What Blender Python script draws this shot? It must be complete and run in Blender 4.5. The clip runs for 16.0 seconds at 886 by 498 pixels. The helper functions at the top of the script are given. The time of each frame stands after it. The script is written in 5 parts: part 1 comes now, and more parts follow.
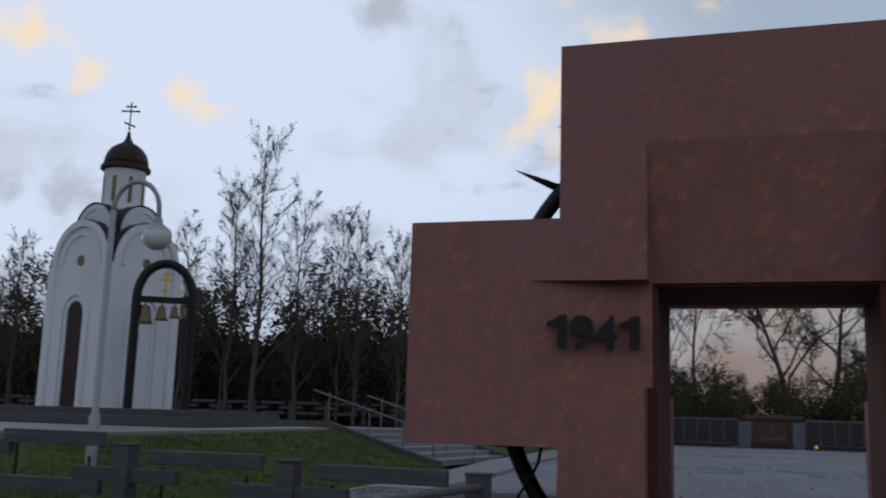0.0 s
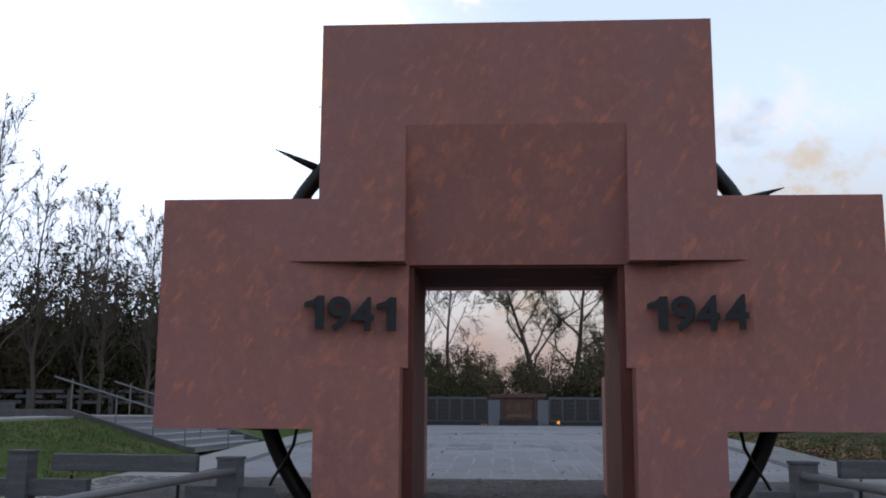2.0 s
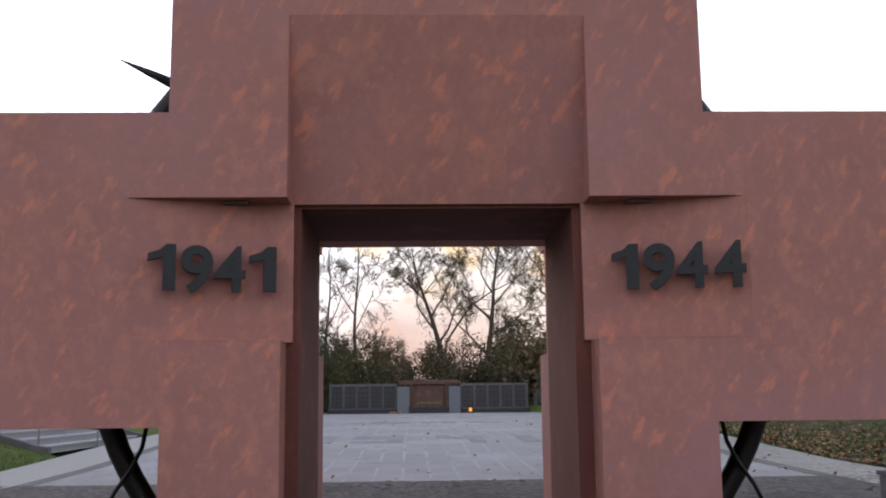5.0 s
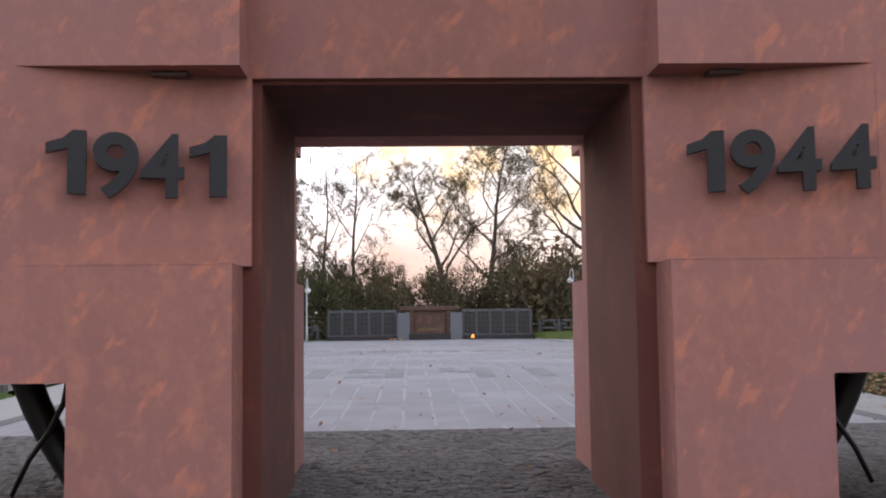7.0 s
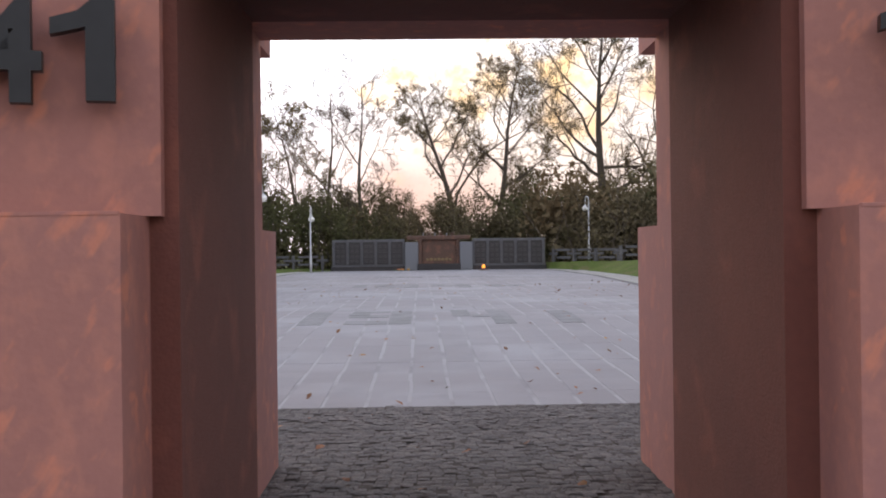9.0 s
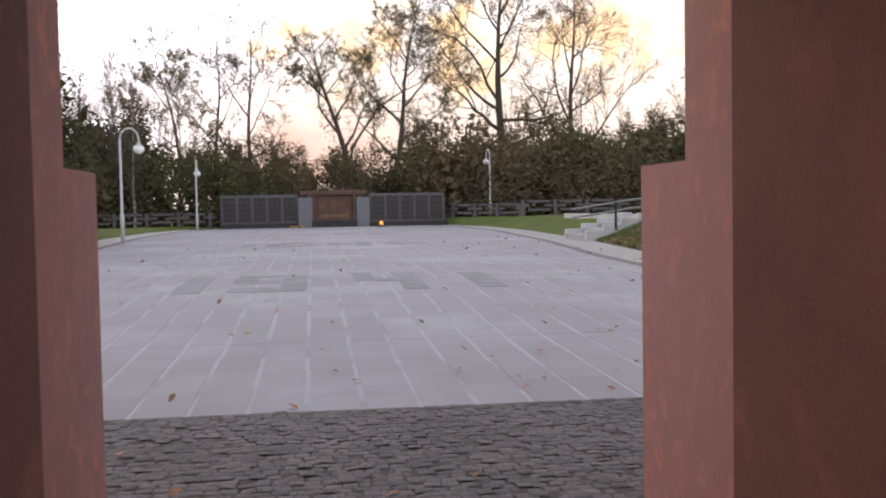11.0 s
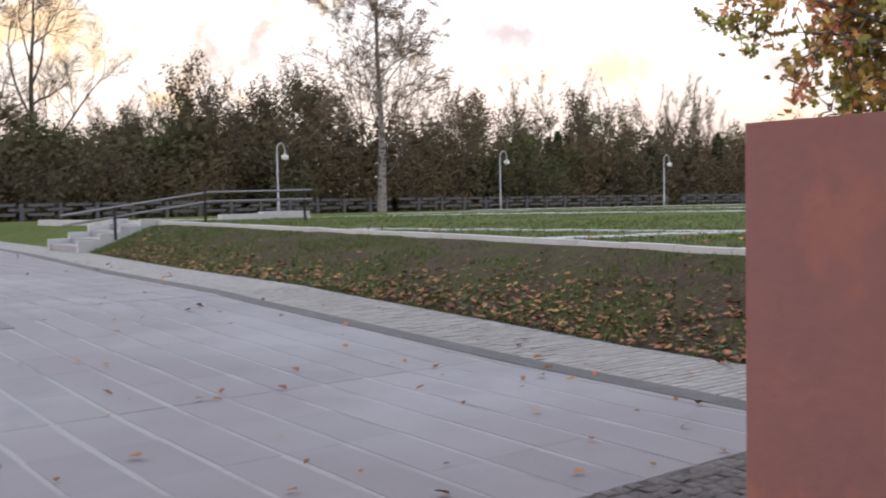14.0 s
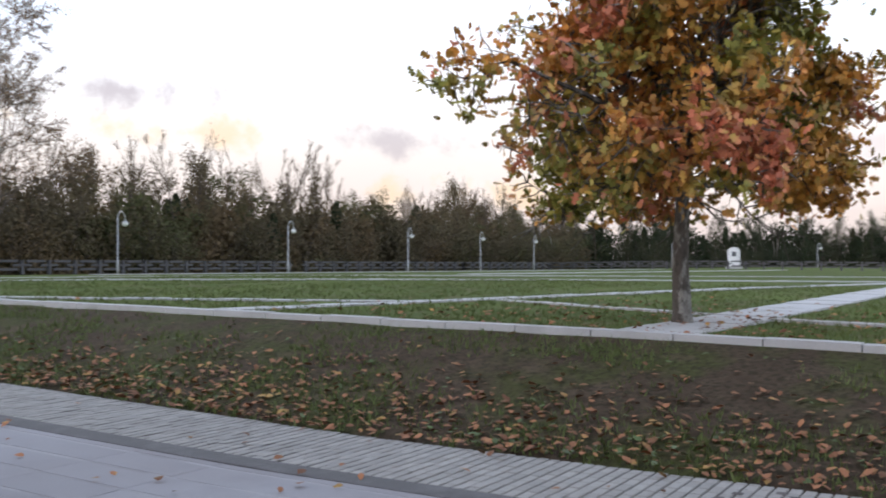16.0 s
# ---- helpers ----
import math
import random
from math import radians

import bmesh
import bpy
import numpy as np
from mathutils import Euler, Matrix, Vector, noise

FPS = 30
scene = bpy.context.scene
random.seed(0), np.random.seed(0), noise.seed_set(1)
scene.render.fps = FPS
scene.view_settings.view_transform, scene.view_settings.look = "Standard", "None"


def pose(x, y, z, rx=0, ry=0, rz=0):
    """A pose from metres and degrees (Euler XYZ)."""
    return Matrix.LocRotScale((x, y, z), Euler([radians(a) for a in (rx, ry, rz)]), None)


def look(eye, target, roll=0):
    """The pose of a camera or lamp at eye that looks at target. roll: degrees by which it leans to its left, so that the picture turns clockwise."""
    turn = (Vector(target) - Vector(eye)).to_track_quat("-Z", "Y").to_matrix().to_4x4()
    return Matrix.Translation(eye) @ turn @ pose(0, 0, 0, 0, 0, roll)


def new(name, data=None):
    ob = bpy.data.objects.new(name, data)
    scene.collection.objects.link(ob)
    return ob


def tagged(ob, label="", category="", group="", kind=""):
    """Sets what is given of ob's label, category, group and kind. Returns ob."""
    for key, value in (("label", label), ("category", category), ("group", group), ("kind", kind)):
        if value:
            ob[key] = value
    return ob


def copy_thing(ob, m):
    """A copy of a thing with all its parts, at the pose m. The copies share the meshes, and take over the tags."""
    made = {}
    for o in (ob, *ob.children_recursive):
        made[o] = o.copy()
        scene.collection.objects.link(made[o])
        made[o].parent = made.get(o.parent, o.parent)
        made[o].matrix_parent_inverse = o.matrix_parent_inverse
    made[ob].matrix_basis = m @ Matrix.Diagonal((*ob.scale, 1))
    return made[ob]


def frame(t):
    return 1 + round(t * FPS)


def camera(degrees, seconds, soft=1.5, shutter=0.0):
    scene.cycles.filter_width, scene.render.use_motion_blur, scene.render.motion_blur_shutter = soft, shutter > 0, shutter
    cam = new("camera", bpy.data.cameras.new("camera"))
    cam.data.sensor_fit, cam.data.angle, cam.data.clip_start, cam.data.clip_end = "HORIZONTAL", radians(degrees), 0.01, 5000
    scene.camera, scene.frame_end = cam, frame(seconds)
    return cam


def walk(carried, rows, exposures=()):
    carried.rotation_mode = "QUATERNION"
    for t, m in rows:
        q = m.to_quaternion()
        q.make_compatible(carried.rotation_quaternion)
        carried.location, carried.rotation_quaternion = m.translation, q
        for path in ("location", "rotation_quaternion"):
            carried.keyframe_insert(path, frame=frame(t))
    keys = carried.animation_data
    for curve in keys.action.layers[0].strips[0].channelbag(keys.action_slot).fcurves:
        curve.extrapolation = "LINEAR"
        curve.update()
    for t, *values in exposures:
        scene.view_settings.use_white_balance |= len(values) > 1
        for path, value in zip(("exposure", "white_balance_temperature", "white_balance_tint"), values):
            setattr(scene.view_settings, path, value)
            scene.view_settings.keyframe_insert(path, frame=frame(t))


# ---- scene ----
cam = camera(48.0, 16.0, soft=1.9, shutter=0.3)

PATH = [
    (0, (-0.178, -13.008, 1.092), (-0.769, -11.13, 1.444), 1.8),
    (0.5, (-0.195, -13.012, 1.085), (-0.621, -11.092, 1.449), 2.2),
    (1, (-0.217, -13.006, 1.069), (-0.488, -11.058, 1.431), 1.7),
    (1.5, (-0.21, -12.988, 1.071), (-0.395, -11.027, 1.415), 0.8),
    (2, (-0.176, -12.923, 1.069), (-0.296, -10.954, 1.397), 0.3),
    (2.5, (-0.155, -12.762, 1.124), (-0.266, -10.79, 1.44), 0.1),
    (3, (-0.225, -12.34, 1.07), (-0.244, -10.372, 1.427), 0.1),
    (3.5, (-0.223, -11.821, 1.101), (-0.185, -9.852, 1.448), -0.3),
    (4, (-0.244, -11.13, 1.091), (-0.2, -9.157, 1.415), -0.3),
    (4.2, (-0.278, -10.822, 1.052), (-0.242, -8.848, 1.368), -0.2),
    (6.3, (-0.266, -7.681, 1.164), (-0.144, -5.703, 1.437), -1.5),
    (6.5, (-0.269, -7.494, 1.147), (-0.175, -5.512, 1.393), -1.5),
    (7, (-0.286, -6.863, 1.232), (-0.223, -4.87, 1.386), -0.7),
    (7.5, (-0.298, -6.192, 1.343), (-0.228, -4.198, 1.474), -0.8),
    (8, (-0.29, -5.662, 1.517), (-0.259, -3.666, 1.647), -0.6),
    (8.2, (-0.301, -5.318, 1.521), (-0.291, -3.319, 1.586), -0.5),
    (10.3, (-0.293, -2.465, 1.475), (-0.124, -0.472, 1.441), -1.3),
    (10.5, (-0.31, -2.203, 1.503), (-0.124, -0.212, 1.452), -1.3),
    (11, (-0.341, -1.429, 1.479), (-0.086, 0.553, 1.393), -1.0),
    (11.5, (-0.372, -0.69, 1.461), (0.011, 1.27, 1.344), -1.4),
    (12, (-0.384, 0.025, 1.497), (0.131, 1.953, 1.373), -1.3),
    (12.5, (-0.423, 0.759, 1.52), (0.222, 2.651, 1.451), -0.9),
    (13, (-0.424, 1.386, 1.532), (0.361, 3.225, 1.474), -0.9),
    (13.5, (-0.431, 2.006, 1.524), (0.611, 3.71, 1.412), -1.0),
    (14, (-0.282, 2.648, 1.537), (0.938, 4.23, 1.438), -1.12),
    (14.5, (-0.185, 3.27, 1.535), (1.166, 4.744, 1.504), -0.76),
    (15, (-0.1, 3.8, 1.555), (1.394, 5.13, 1.557), -0.5),
    (15.5, (-0.04, 4.25, 1.565), (1.578, 5.425, 1.583), -0.41),
    (16, (0.0, 4.6, 1.58), (1.732, 5.599, 1.604), -0.13),
]
walk(cam, [(t, look(eye, target, roll)) for t, eye, target, roll in PATH],
     exposures=[(0, -1.47, 6600, 13), (1.5, -0.75, 6700, 13), (3.5, -0.30, 7000, 15), (6.5, 0.45, 7800, 21), (7.5, 0.42, 7800, 21), (11, 0.47, 8200, 22), (12.5, 0.42, 8200, 22), (14.5, 0.45, 7600, 19), (16, 0.25, 7100, 16)])

# ---- world and light ----
SUN_AZ, SUN_EL = -40.0, 10.0     # degrees from +y to +x, degrees up
world = bpy.data.worlds.new("sky")
scene.world = world
world.use_nodes = True
wn, wl = world.node_tree.nodes, world.node_tree.links
wn.clear()


def wnode(kind, **kw):
    n = wn.new(kind)
    for k, v in kw.items():
        if k in n.inputs:
            n.inputs[k].default_value = v
    return n


w_out = wnode("ShaderNodeOutputWorld")
w_bg = wnode("ShaderNodeBackground", Strength=1.0)
w_sky = wnode("ShaderNodeTexSky")
w_sky.sky_type = "NISHITA"
w_sky.sun_disc = False
w_sky.sun_elevation = radians(SUN_EL)
w_sky.sun_rotation = radians(SUN_AZ)
w_sky.air_density, w_sky.dust_density, w_sky.ozone_density = 1.0, 1.2, 1.5
w_tc = wnode("ShaderNodeTexCoord")
w_sep = wnode("ShaderNodeSeparateXYZ")
wl.new(w_tc.outputs["Generated"], w_sep.inputs[0])
# high thin veil that whitens the sky towards the horizon
w_ramp = wnode("ShaderNodeValToRGB")
w_ramp.color_ramp.elements[0].position, w_ramp.color_ramp.elements[0].color = 0.0, (0.72, 0.66, 0.68, 1)
w_ramp.color_ramp.elements[1].position, w_ramp.color_ramp.elements[1].color = 0.70, (0.62, 0.86, 1.22, 1)
for pos, col in ((0.05, (0.86, 0.81, 0.83, 1)), (0.10, (0.95, 0.94, 0.96, 1)), (0.17, (1.04, 1.13, 1.25, 1)), (0.28, (1.18, 1.50, 1.92, 1)), (0.45, (1.03, 1.30, 1.62, 1))):
    e = w_ramp.color_ramp.elements.new(pos)
    e.color = col
wl.new(w_sep.outputs["Z"], w_ramp.inputs[0])
w_skys = wnode("ShaderNodeMixRGB", Fac=0.88)
w_skyg = wnode("ShaderNodeMixRGB", Fac=1.0, Color2=(0.09, 0.09, 0.09, 1))
w_skyg.blend_type = "MULTIPLY"
wl.new(w_sky.outputs[0], w_skyg.inputs["Color1"])
wl.new(w_skyg.outputs[0], w_skys.inputs["Color1"])
wl.new(w_ramp.outputs[0], w_skys.inputs["Color2"])
# cumulus: warm lit clouds and cool grey ones
w_map = wnode("ShaderNodeMapping")
w_map.inputs["Scale"].default_value = (2.6, 2.6, 5.2)
w_map.inputs["Location"].default_value = (0.35, 0.1, 0.62)
wl.new(w_tc.outputs["Generated"], w_map.inputs[0])


def cloud(scale, detail, lo, hi, warp=0.6):
    n = wnode("ShaderNodeTexNoise", Scale=scale, Detail=detail, Roughness=0.55, Distortion=warp)
    wl.new(w_map.outputs[0], n.inputs["Vector"])
    r = wnode("ShaderNodeMapRange")
    r.interpolation_type = "SMOOTHSTEP"
    r.inputs[1].default_value, r.inputs[2].default_value = lo, hi
    wl.new(n.outputs[0], r.inputs[0])
    return r.outputs[0]


def over(below, fac, colour, amount):
    m = wnode("ShaderNodeMath")
    m.operation = "MULTIPLY"
    m.inputs[1].default_value = amount
    wl.new(fac, m.inputs[0])
    x = wnode("ShaderNodeMixRGB", Color2=(*colour, 1))
    wl.new(m.outputs[0], x.inputs["Fac"])
    wl.new(below, x.inputs["Color1"])
    return x.outputs[0]


w_c = w_skys.outputs[0]
# glow round the setting sun
w_dot = wnode("ShaderNodeVectorMath")
w_dot.operation = "DOT_PRODUCT"
_sx, _sy = math.sin(radians(SUN_AZ)), math.cos(radians(SUN_AZ))
w_dot.inputs[1].default_value = (-0.50, 0.84, 0.22)
wl.new(w_tc.outputs["Generated"], w_dot.inputs[0])
w_gl = wnode("ShaderNodeMapRange")
w_gl.interpolation_type = "SMOOTHSTEP"
w_gl.inputs[1].default_value, w_gl.inputs[2].default_value = 0.84, 0.985
wl.new(w_dot.outputs["Value"], w_gl.inputs[0])
w_c = over(w_c, w_gl.outputs[0], (1.80, 2.12, 2.62), 0.95)
w_c = over(w_c, cloud(1.3, 5, 0.50, 0.72), (1.02, 0.98, 0.98), 0.35)
w_c = over(w_c, cloud(2.3, 7, 0.60, 0.70, 0.25), (0.60, 0.60, 0.70), 0.4)
w_frill = wnode("ShaderNodeTexNoise", Scale=16.0, Detail=7.0, Roughness=0.62)
wl.new(w_tc.outputs["Generated"], w_frill.inputs["Vector"])


def puff(below, az, el, wide, high, colour, amount, soft=1.2, frill=2.6):
    """One cloud with a ragged edge in a given direction, wide by high in degrees."""
    a, e = radians(az), radians(el)
    m = wnode("ShaderNodeMapping")
    m.vector_type = "TEXTURE"
    m.inputs["Location"].default_value = (math.sin(a) * math.cos(e), math.cos(a) * math.cos(e), math.sin(e))
    m.inputs["Scale"].default_value = (radians(wide), radians(wide), radians(high))
    wl.new(w_tc.outputs["Generated"], m.inputs[0])
    d = wnode("ShaderNodeVectorMath")
    d.operation = "LENGTH"
    wl.new(m.outputs[0], d.inputs[0])
    k = wnode("ShaderNodeMath")
    k.operation = "MULTIPLY_ADD"
    k.inputs[1].default_value = frill * 2
    wl.new(w_frill.outputs[0], k.inputs[0])
    wl.new(d.outputs["Value"], k.inputs[2])
    r = wnode("ShaderNodeMapRange")
    r.interpolation_type = "SMOOTHSTEP"
    r.inputs[1].default_value, r.inputs[2].default_value = 1.0 + frill, 1.0 + frill - soft
    wl.new(k.outputs[0], r.inputs[0])
    return over(below, r.outputs[0], colour, amount)


PINK, CREAM, ORANGE, LAVENDER, MIST = (0.66, 0.46, 0.42), (0.92, 0.70, 0.43), (2.7, 2.15, 1.35), (0.44, 0.43, 0.51), (1.35, 1.36, 1.40)
w_c = puff(w_c, -1, 2.5, 15, 5.0, PINK, 0.85, 1.3, 0.8)            # dusk glow low behind the square
w_c = puff(w_c, 14, 9.0, 17, 3.6, CREAM, 0.85, 1.1)
w_c = puff(w_c, 4, 10.0, 6, 2.6, (1.15, 0.86, 0.46), 0.7)
w_c = puff(w_c, -12.5, 6.0, 6, 2.2, LAVENDER, 0.8)
w_c = puff(w_c, 26, 8.6, 5, 2.2, LAVENDER, 0.75)
w_c = puff(w_c, 42.5, 9.3, 5, 1.1, LAVENDER, 0.7)
w_c = puff(w_c, 57, 6.8, 5.5, 0.9, LAVENDER, 0.6)
w_c = puff(w_c, 46, 7.2, 7, 1.0, CREAM, 0.6)
w_c = puff(w_c, 65, 3.8, 8, 1.4, CREAM, 0.6)
w_c = puff(w_c, 17, 16.5, 7, 3.2, MIST, 0.7)
w_c = puff(w_c, 17.5, 14.2, 4, 1.6, CREAM, 0.6)
for az, el, wide, high in ((-32, 17.2, 2.6, 1.5), (-12, 18.5, 2.8, 2.8), (-8, 22.6, 4.0, 2.4), (-41.5, 20, 3.2, 1.3), (-38, 18.7, 2.0, 1.0), (-2, 23.5, 2.0, 1.0)):
    w_c = puff(w_c, az, el, wide, high, ORANGE, 0.85, 1.4)
for az, el, wide, high in ((-16.5, 13.6, 2.4, 0.9), (-24, 11.3, 3.6, 1.4), (-40.5, 12, 4.5, 2.0), (-22, 23.4, 3.0, 1.0)):
    w_c = puff(w_c, az, el, wide, high, (1.05, 1.12, 1.32), 0.7, 1.4)
wl.new(w_c, w_bg.inputs["Color"])
wl.new(w_bg.outputs[0], w_out.inputs[0])

sun_data = bpy.data.lights.new("sun", "SUN")
sun_data.energy, sun_data.angle, sun_data.color = 0.9, radians(30), (1.0, 0.78, 0.58)
sun = new("sun", sun_data)
sun.matrix_world = look((_sx * 50, _sy * 50, 50 * math.tan(radians(SUN_EL))), (0, 0, 0))


# ---- materials ----
def material(name, base, rough=0.8, metal=0.0, spots=(), grain=(0, 0), bump=(0, 0), island=0.0, rand=0.0, emit=None):
    """spots: rows of (scale, colour, low, high, amount, stretch) laid over the base; grain and bump: (scale, strength)."""
    m = bpy.data.materials.new(name)
    m.use_nodes = True
    n, l = m.node_tree.nodes, m.node_tree.links
    b = n["Principled BSDF"]
    b.inputs["Roughness"].default_value, b.inputs["Metallic"].default_value = rough, metal
    if rough >= 0.95:
        b.inputs["Specular IOR Level"].default_value = 0.1
    rgb = n.new("ShaderNodeRGB")
    rgb.outputs[0].default_value = (*base, 1)
    col = rgb.outputs[0]
    tc = n.new("ShaderNodeTexCoord")
    geo = n.new("ShaderNodeNewGeometry")
    for scale, c, lo, hi, amount, stretch, *slant in spots:
        mp = n.new("ShaderNodeMapping")
        mp.inputs["Scale"].default_value = stretch
        if slant:                     # strokes drawn out along a slanting line
            mp.vector_type = "TEXTURE"
            mp.inputs["Rotation"].default_value = (0, radians(slant[0]), 0)
        l.new(geo.outputs["Position"], mp.inputs[0])
        t = n.new("ShaderNodeTexNoise")
        t.inputs["Scale"].default_value, t.inputs["Detail"].default_value, t.inputs["Roughness"].default_value = scale, 3, 0.55
        l.new(mp.outputs[0], t.inputs["Vector"])
        r = n.new("ShaderNodeMapRange")
        r.inputs[1].default_value, r.inputs[2].default_value, r.inputs[4].default_value = lo, hi, amount
        l.new(t.outputs[0], r.inputs[0])
        x = n.new("ShaderNodeMixRGB")
        x.inputs["Color2"].default_value = (*c, 1)
        l.new(r.outputs[0], x.inputs["Fac"])
        l.new(col, x.inputs["Color1"])
        col = x.outputs[0]

    def vary(source, low, high):
        nonlocal col
        r = n.new("ShaderNodeMapRange")
        r.inputs[3].default_value, r.inputs[4].default_value = low, high
        l.new(source, r.inputs[0])
        h = n.new("ShaderNodeHueSaturation")
        l.new(r.outputs[0], h.inputs["Value"])
        l.new(col, h.inputs["Color"])
        col = h.outputs[0]

    if grain[1]:
        t = n.new("ShaderNodeTexNoise")
        t.inputs["Scale"].default_value, t.inputs["Detail"].default_value = grain[0], 3
        l.new(geo.outputs["Position"], t.inputs["Vector"])
        vary(t.outputs[0], 1 - grain[1], 1 + grain[1])
    if island:
        vary(geo.outputs["Random Per Island"], 1 - island, 1 + island)
    if rand:
        oi = n.new("ShaderNodeObjectInfo")
        vary(oi.outputs["Random"], 1 - rand, 1 + rand)
    l.new(col, b.inputs["Base Color"])
    if bump[1]:
        t = n.new("ShaderNodeTexNoise")
        t.inputs["Scale"].default_value, t.inputs["Detail"].default_value = bump[0], 5
        l.new(geo.outputs["Position"], t.inputs["Vector"])
        bp = n.new("ShaderNodeBump")
        bp.inputs["Strength"].default_value, bp.inputs["Distance"].default_value = bump[1], 0.02
        l.new(t.outputs[0], bp.inputs["Height"])
        l.new(bp.outputs[0], b.inputs["Normal"])
    if emit:
        b.inputs["Emission Color"].default_value = (*emit[0], 1)
        b.inputs["Emission Strength"].default_value = emit[1]
    return m


U = (1, 1, 1)
M_RED = material("red_plaster", (0.355, 0.150, 0.125), 0.85, spots=((1.1, (0.30, 0.130, 0.112), 0.42, 0.66, 0.6, U), (4.4, (0.50, 0.200, 0.145), 0.52, 0.68, 0.5, (1.1, 1.1, 0.85)), (9, (0.47, 0.185, 0.135), 0.52, 0.70, 0.5, (1.2, 1.2, 0.9)), (0.6, (0.34, 0.155, 0.150), 0.45, 0.7, 0.6, U), (4.3, (0.58, 0.205, 0.130), 0.575, 0.67, 0.72, (0.6, 0.7, 1.35), 32), (0.35, (0.33, 0.165, 0.165), 0.5, 0.65, 0.55, U)), grain=(22, 0.08), bump=(35, 0.10))
# darker copy of the red plaster, the gate passage's shade painted into its colour
M_REDSHADE = material("shaded_red_plaster", (0.135, 0.042, 0.031), 0.9, spots=((2.0, (0.25, 0.075, 0.048), 0.55, 0.68, 0.6, U), (0.7, (0.10, 0.03, 0.024), 0.5, 0.65, 0.6, U)), grain=(18, 0.15), bump=(60, 0.25))
M_IRON = material("black_iron", (0.012, 0.011, 0.011), 0.5, 0.3, grain=(9, 0.3))
M_DIGIT = material("dark_metal_digits", (0.020, 0.021, 0.024), 0.45, 0.5, grain=(12, 0.25))
M_SETT = material("basalt_setts", (0.105, 0.090, 0.086), 0.85, spots=((3, (0.15, 0.125, 0.117), 0.5, 0.7, 0.6, U), (0.5, (0.085, 0.07, 0.066), 0.45, 0.6, 0.6, U)), grain=(45, 0.35), bump=(40, 0.9), island=0.22)
M_SETTP = material("basalt_sett", (0.105, 0.090, 0.086), 0.85, spots=((3, (0.15, 0.125, 0.117), 0.5, 0.7, 0.6, U), (0.5, (0.085, 0.07, 0.066), 0.45, 0.6, 0.6, U)), grain=(45, 0.35), bump=(40, 0.9), rand=0.22)
M_JOINT = material("joint_sand", (0.085, 0.072, 0.066), 0.95, grain=(30, 0.3))
M_SLAB = material("granite_paving", (0.225, 0.205, 0.212), 0.8, spots=((0.25, (0.29, 0.28, 0.295), 0.45, 0.62, 0.7, U), (1.3, (0.19, 0.18, 0.19), 0.5, 0.72, 0.5, U)), grain=(70, 0.10), bump=(90, 0.12), island=0.06)
M_SLABP = material("granite_slab", (0.225, 0.205, 0.212), 0.8, spots=((0.25, (0.29, 0.28, 0.295), 0.45, 0.62, 0.7, U), (1.3, (0.19, 0.18, 0.19), 0.5, 0.72, 0.5, U)), grain=(70, 0.10), bump=(90, 0.12), rand=0.06)
M_DUST = material("pale_joint_sand", (0.335, 0.32, 0.325), 0.95, spots=((0.7, (0.24, 0.225, 0.23), 0.48, 0.62, 0.9, U),), grain=(30, 0.15))
M_PATCH = material("dark_granite_plate", (0.150, 0.144, 0.148), 0.7, spots=((2.2, (0.20, 0.19, 0.20), 0.45, 0.62, 0.8, U),), grain=(40, 0.2), island=0.25)
M_BAND = material("dark_kerb_band", (0.095, 0.088, 0.088), 0.85, spots=((3, (0.15, 0.14, 0.14), 0.5, 0.7, 0.6, U),), grain=(30, 0.2), bump=(50, 0.3))
M_PAVER = material("concrete_pavers", (0.30, 0.28, 0.26), 0.85, spots=((2.2, (0.24, 0.22, 0.20), 0.60, 0.72, 0.6, U),), grain=(45, 0.12), bump=(70, 0.3), island=0.12)
M_PAVERP = material("concrete_paver", (0.30, 0.28, 0.26), 0.85, spots=((2.2, (0.24, 0.22, 0.20), 0.60, 0.72, 0.6, U),), grain=(45, 0.12), bump=(70, 0.3), rand=0.12)
M_KERB = material("pale_concrete", (0.46, 0.45, 0.45), 0.85, spots=((1.6, (0.33, 0.32, 0.31), 0.5, 0.7, 0.6, U),), grain=(40, 0.12), bump=(60, 0.2))
M_GRASS = material("grass_ground", (0.072, 0.100, 0.024), 0.95, spots=((0.35, (0.10, 0.135, 0.03), 0.45, 0.65, 0.8, U), (1.4, (0.13, 0.10, 0.055), 0.52, 0.66, 0.75, U)), grain=(9, 0.35), bump=(14, 0.9))
M_BLADE = material("grass_blades", (0.098, 0.128, 0.034), 0.8, island=0.22)
M_WEED = material("green_weeds", (0.075, 0.105, 0.035), 0.8, spots=((1.5, (0.13, 0.155, 0.09), 0.52, 0.62, 0.8, U),), island=0.3)
M_BANK = material("worn_bank", (0.068, 0.047, 0.032), 0.95, spots=((0.9, (0.058, 0.062, 0.022), 0.47, 0.60, 0.85, U), (3.0, (0.095, 0.068, 0.046), 0.5, 0.66, 0.6, U), (14, (0.03, 0.028, 0.016), 0.5, 0.62, 0.7, U)), grain=(12, 0.35), bump=(16, 0.9))
M_WOOD = material("weathered_grey_timber", (0.085, 0.082, 0.088), 0.8, spots=((2.0, (0.15, 0.145, 0.15), 0.5, 0.7, 0.6, (1, 1, 8)),), grain=(30, 0.2), bump=(40, 0.3))
M_STEEL = material("painted_grey_pipe", (0.20, 0.195, 0.195), 0.5, 0.3, grain=(20, 0.1))
M_LAMP = material("lamp_pole_paint", (0.42, 0.42, 0.42), 0.5, grain=(14, 0.1))
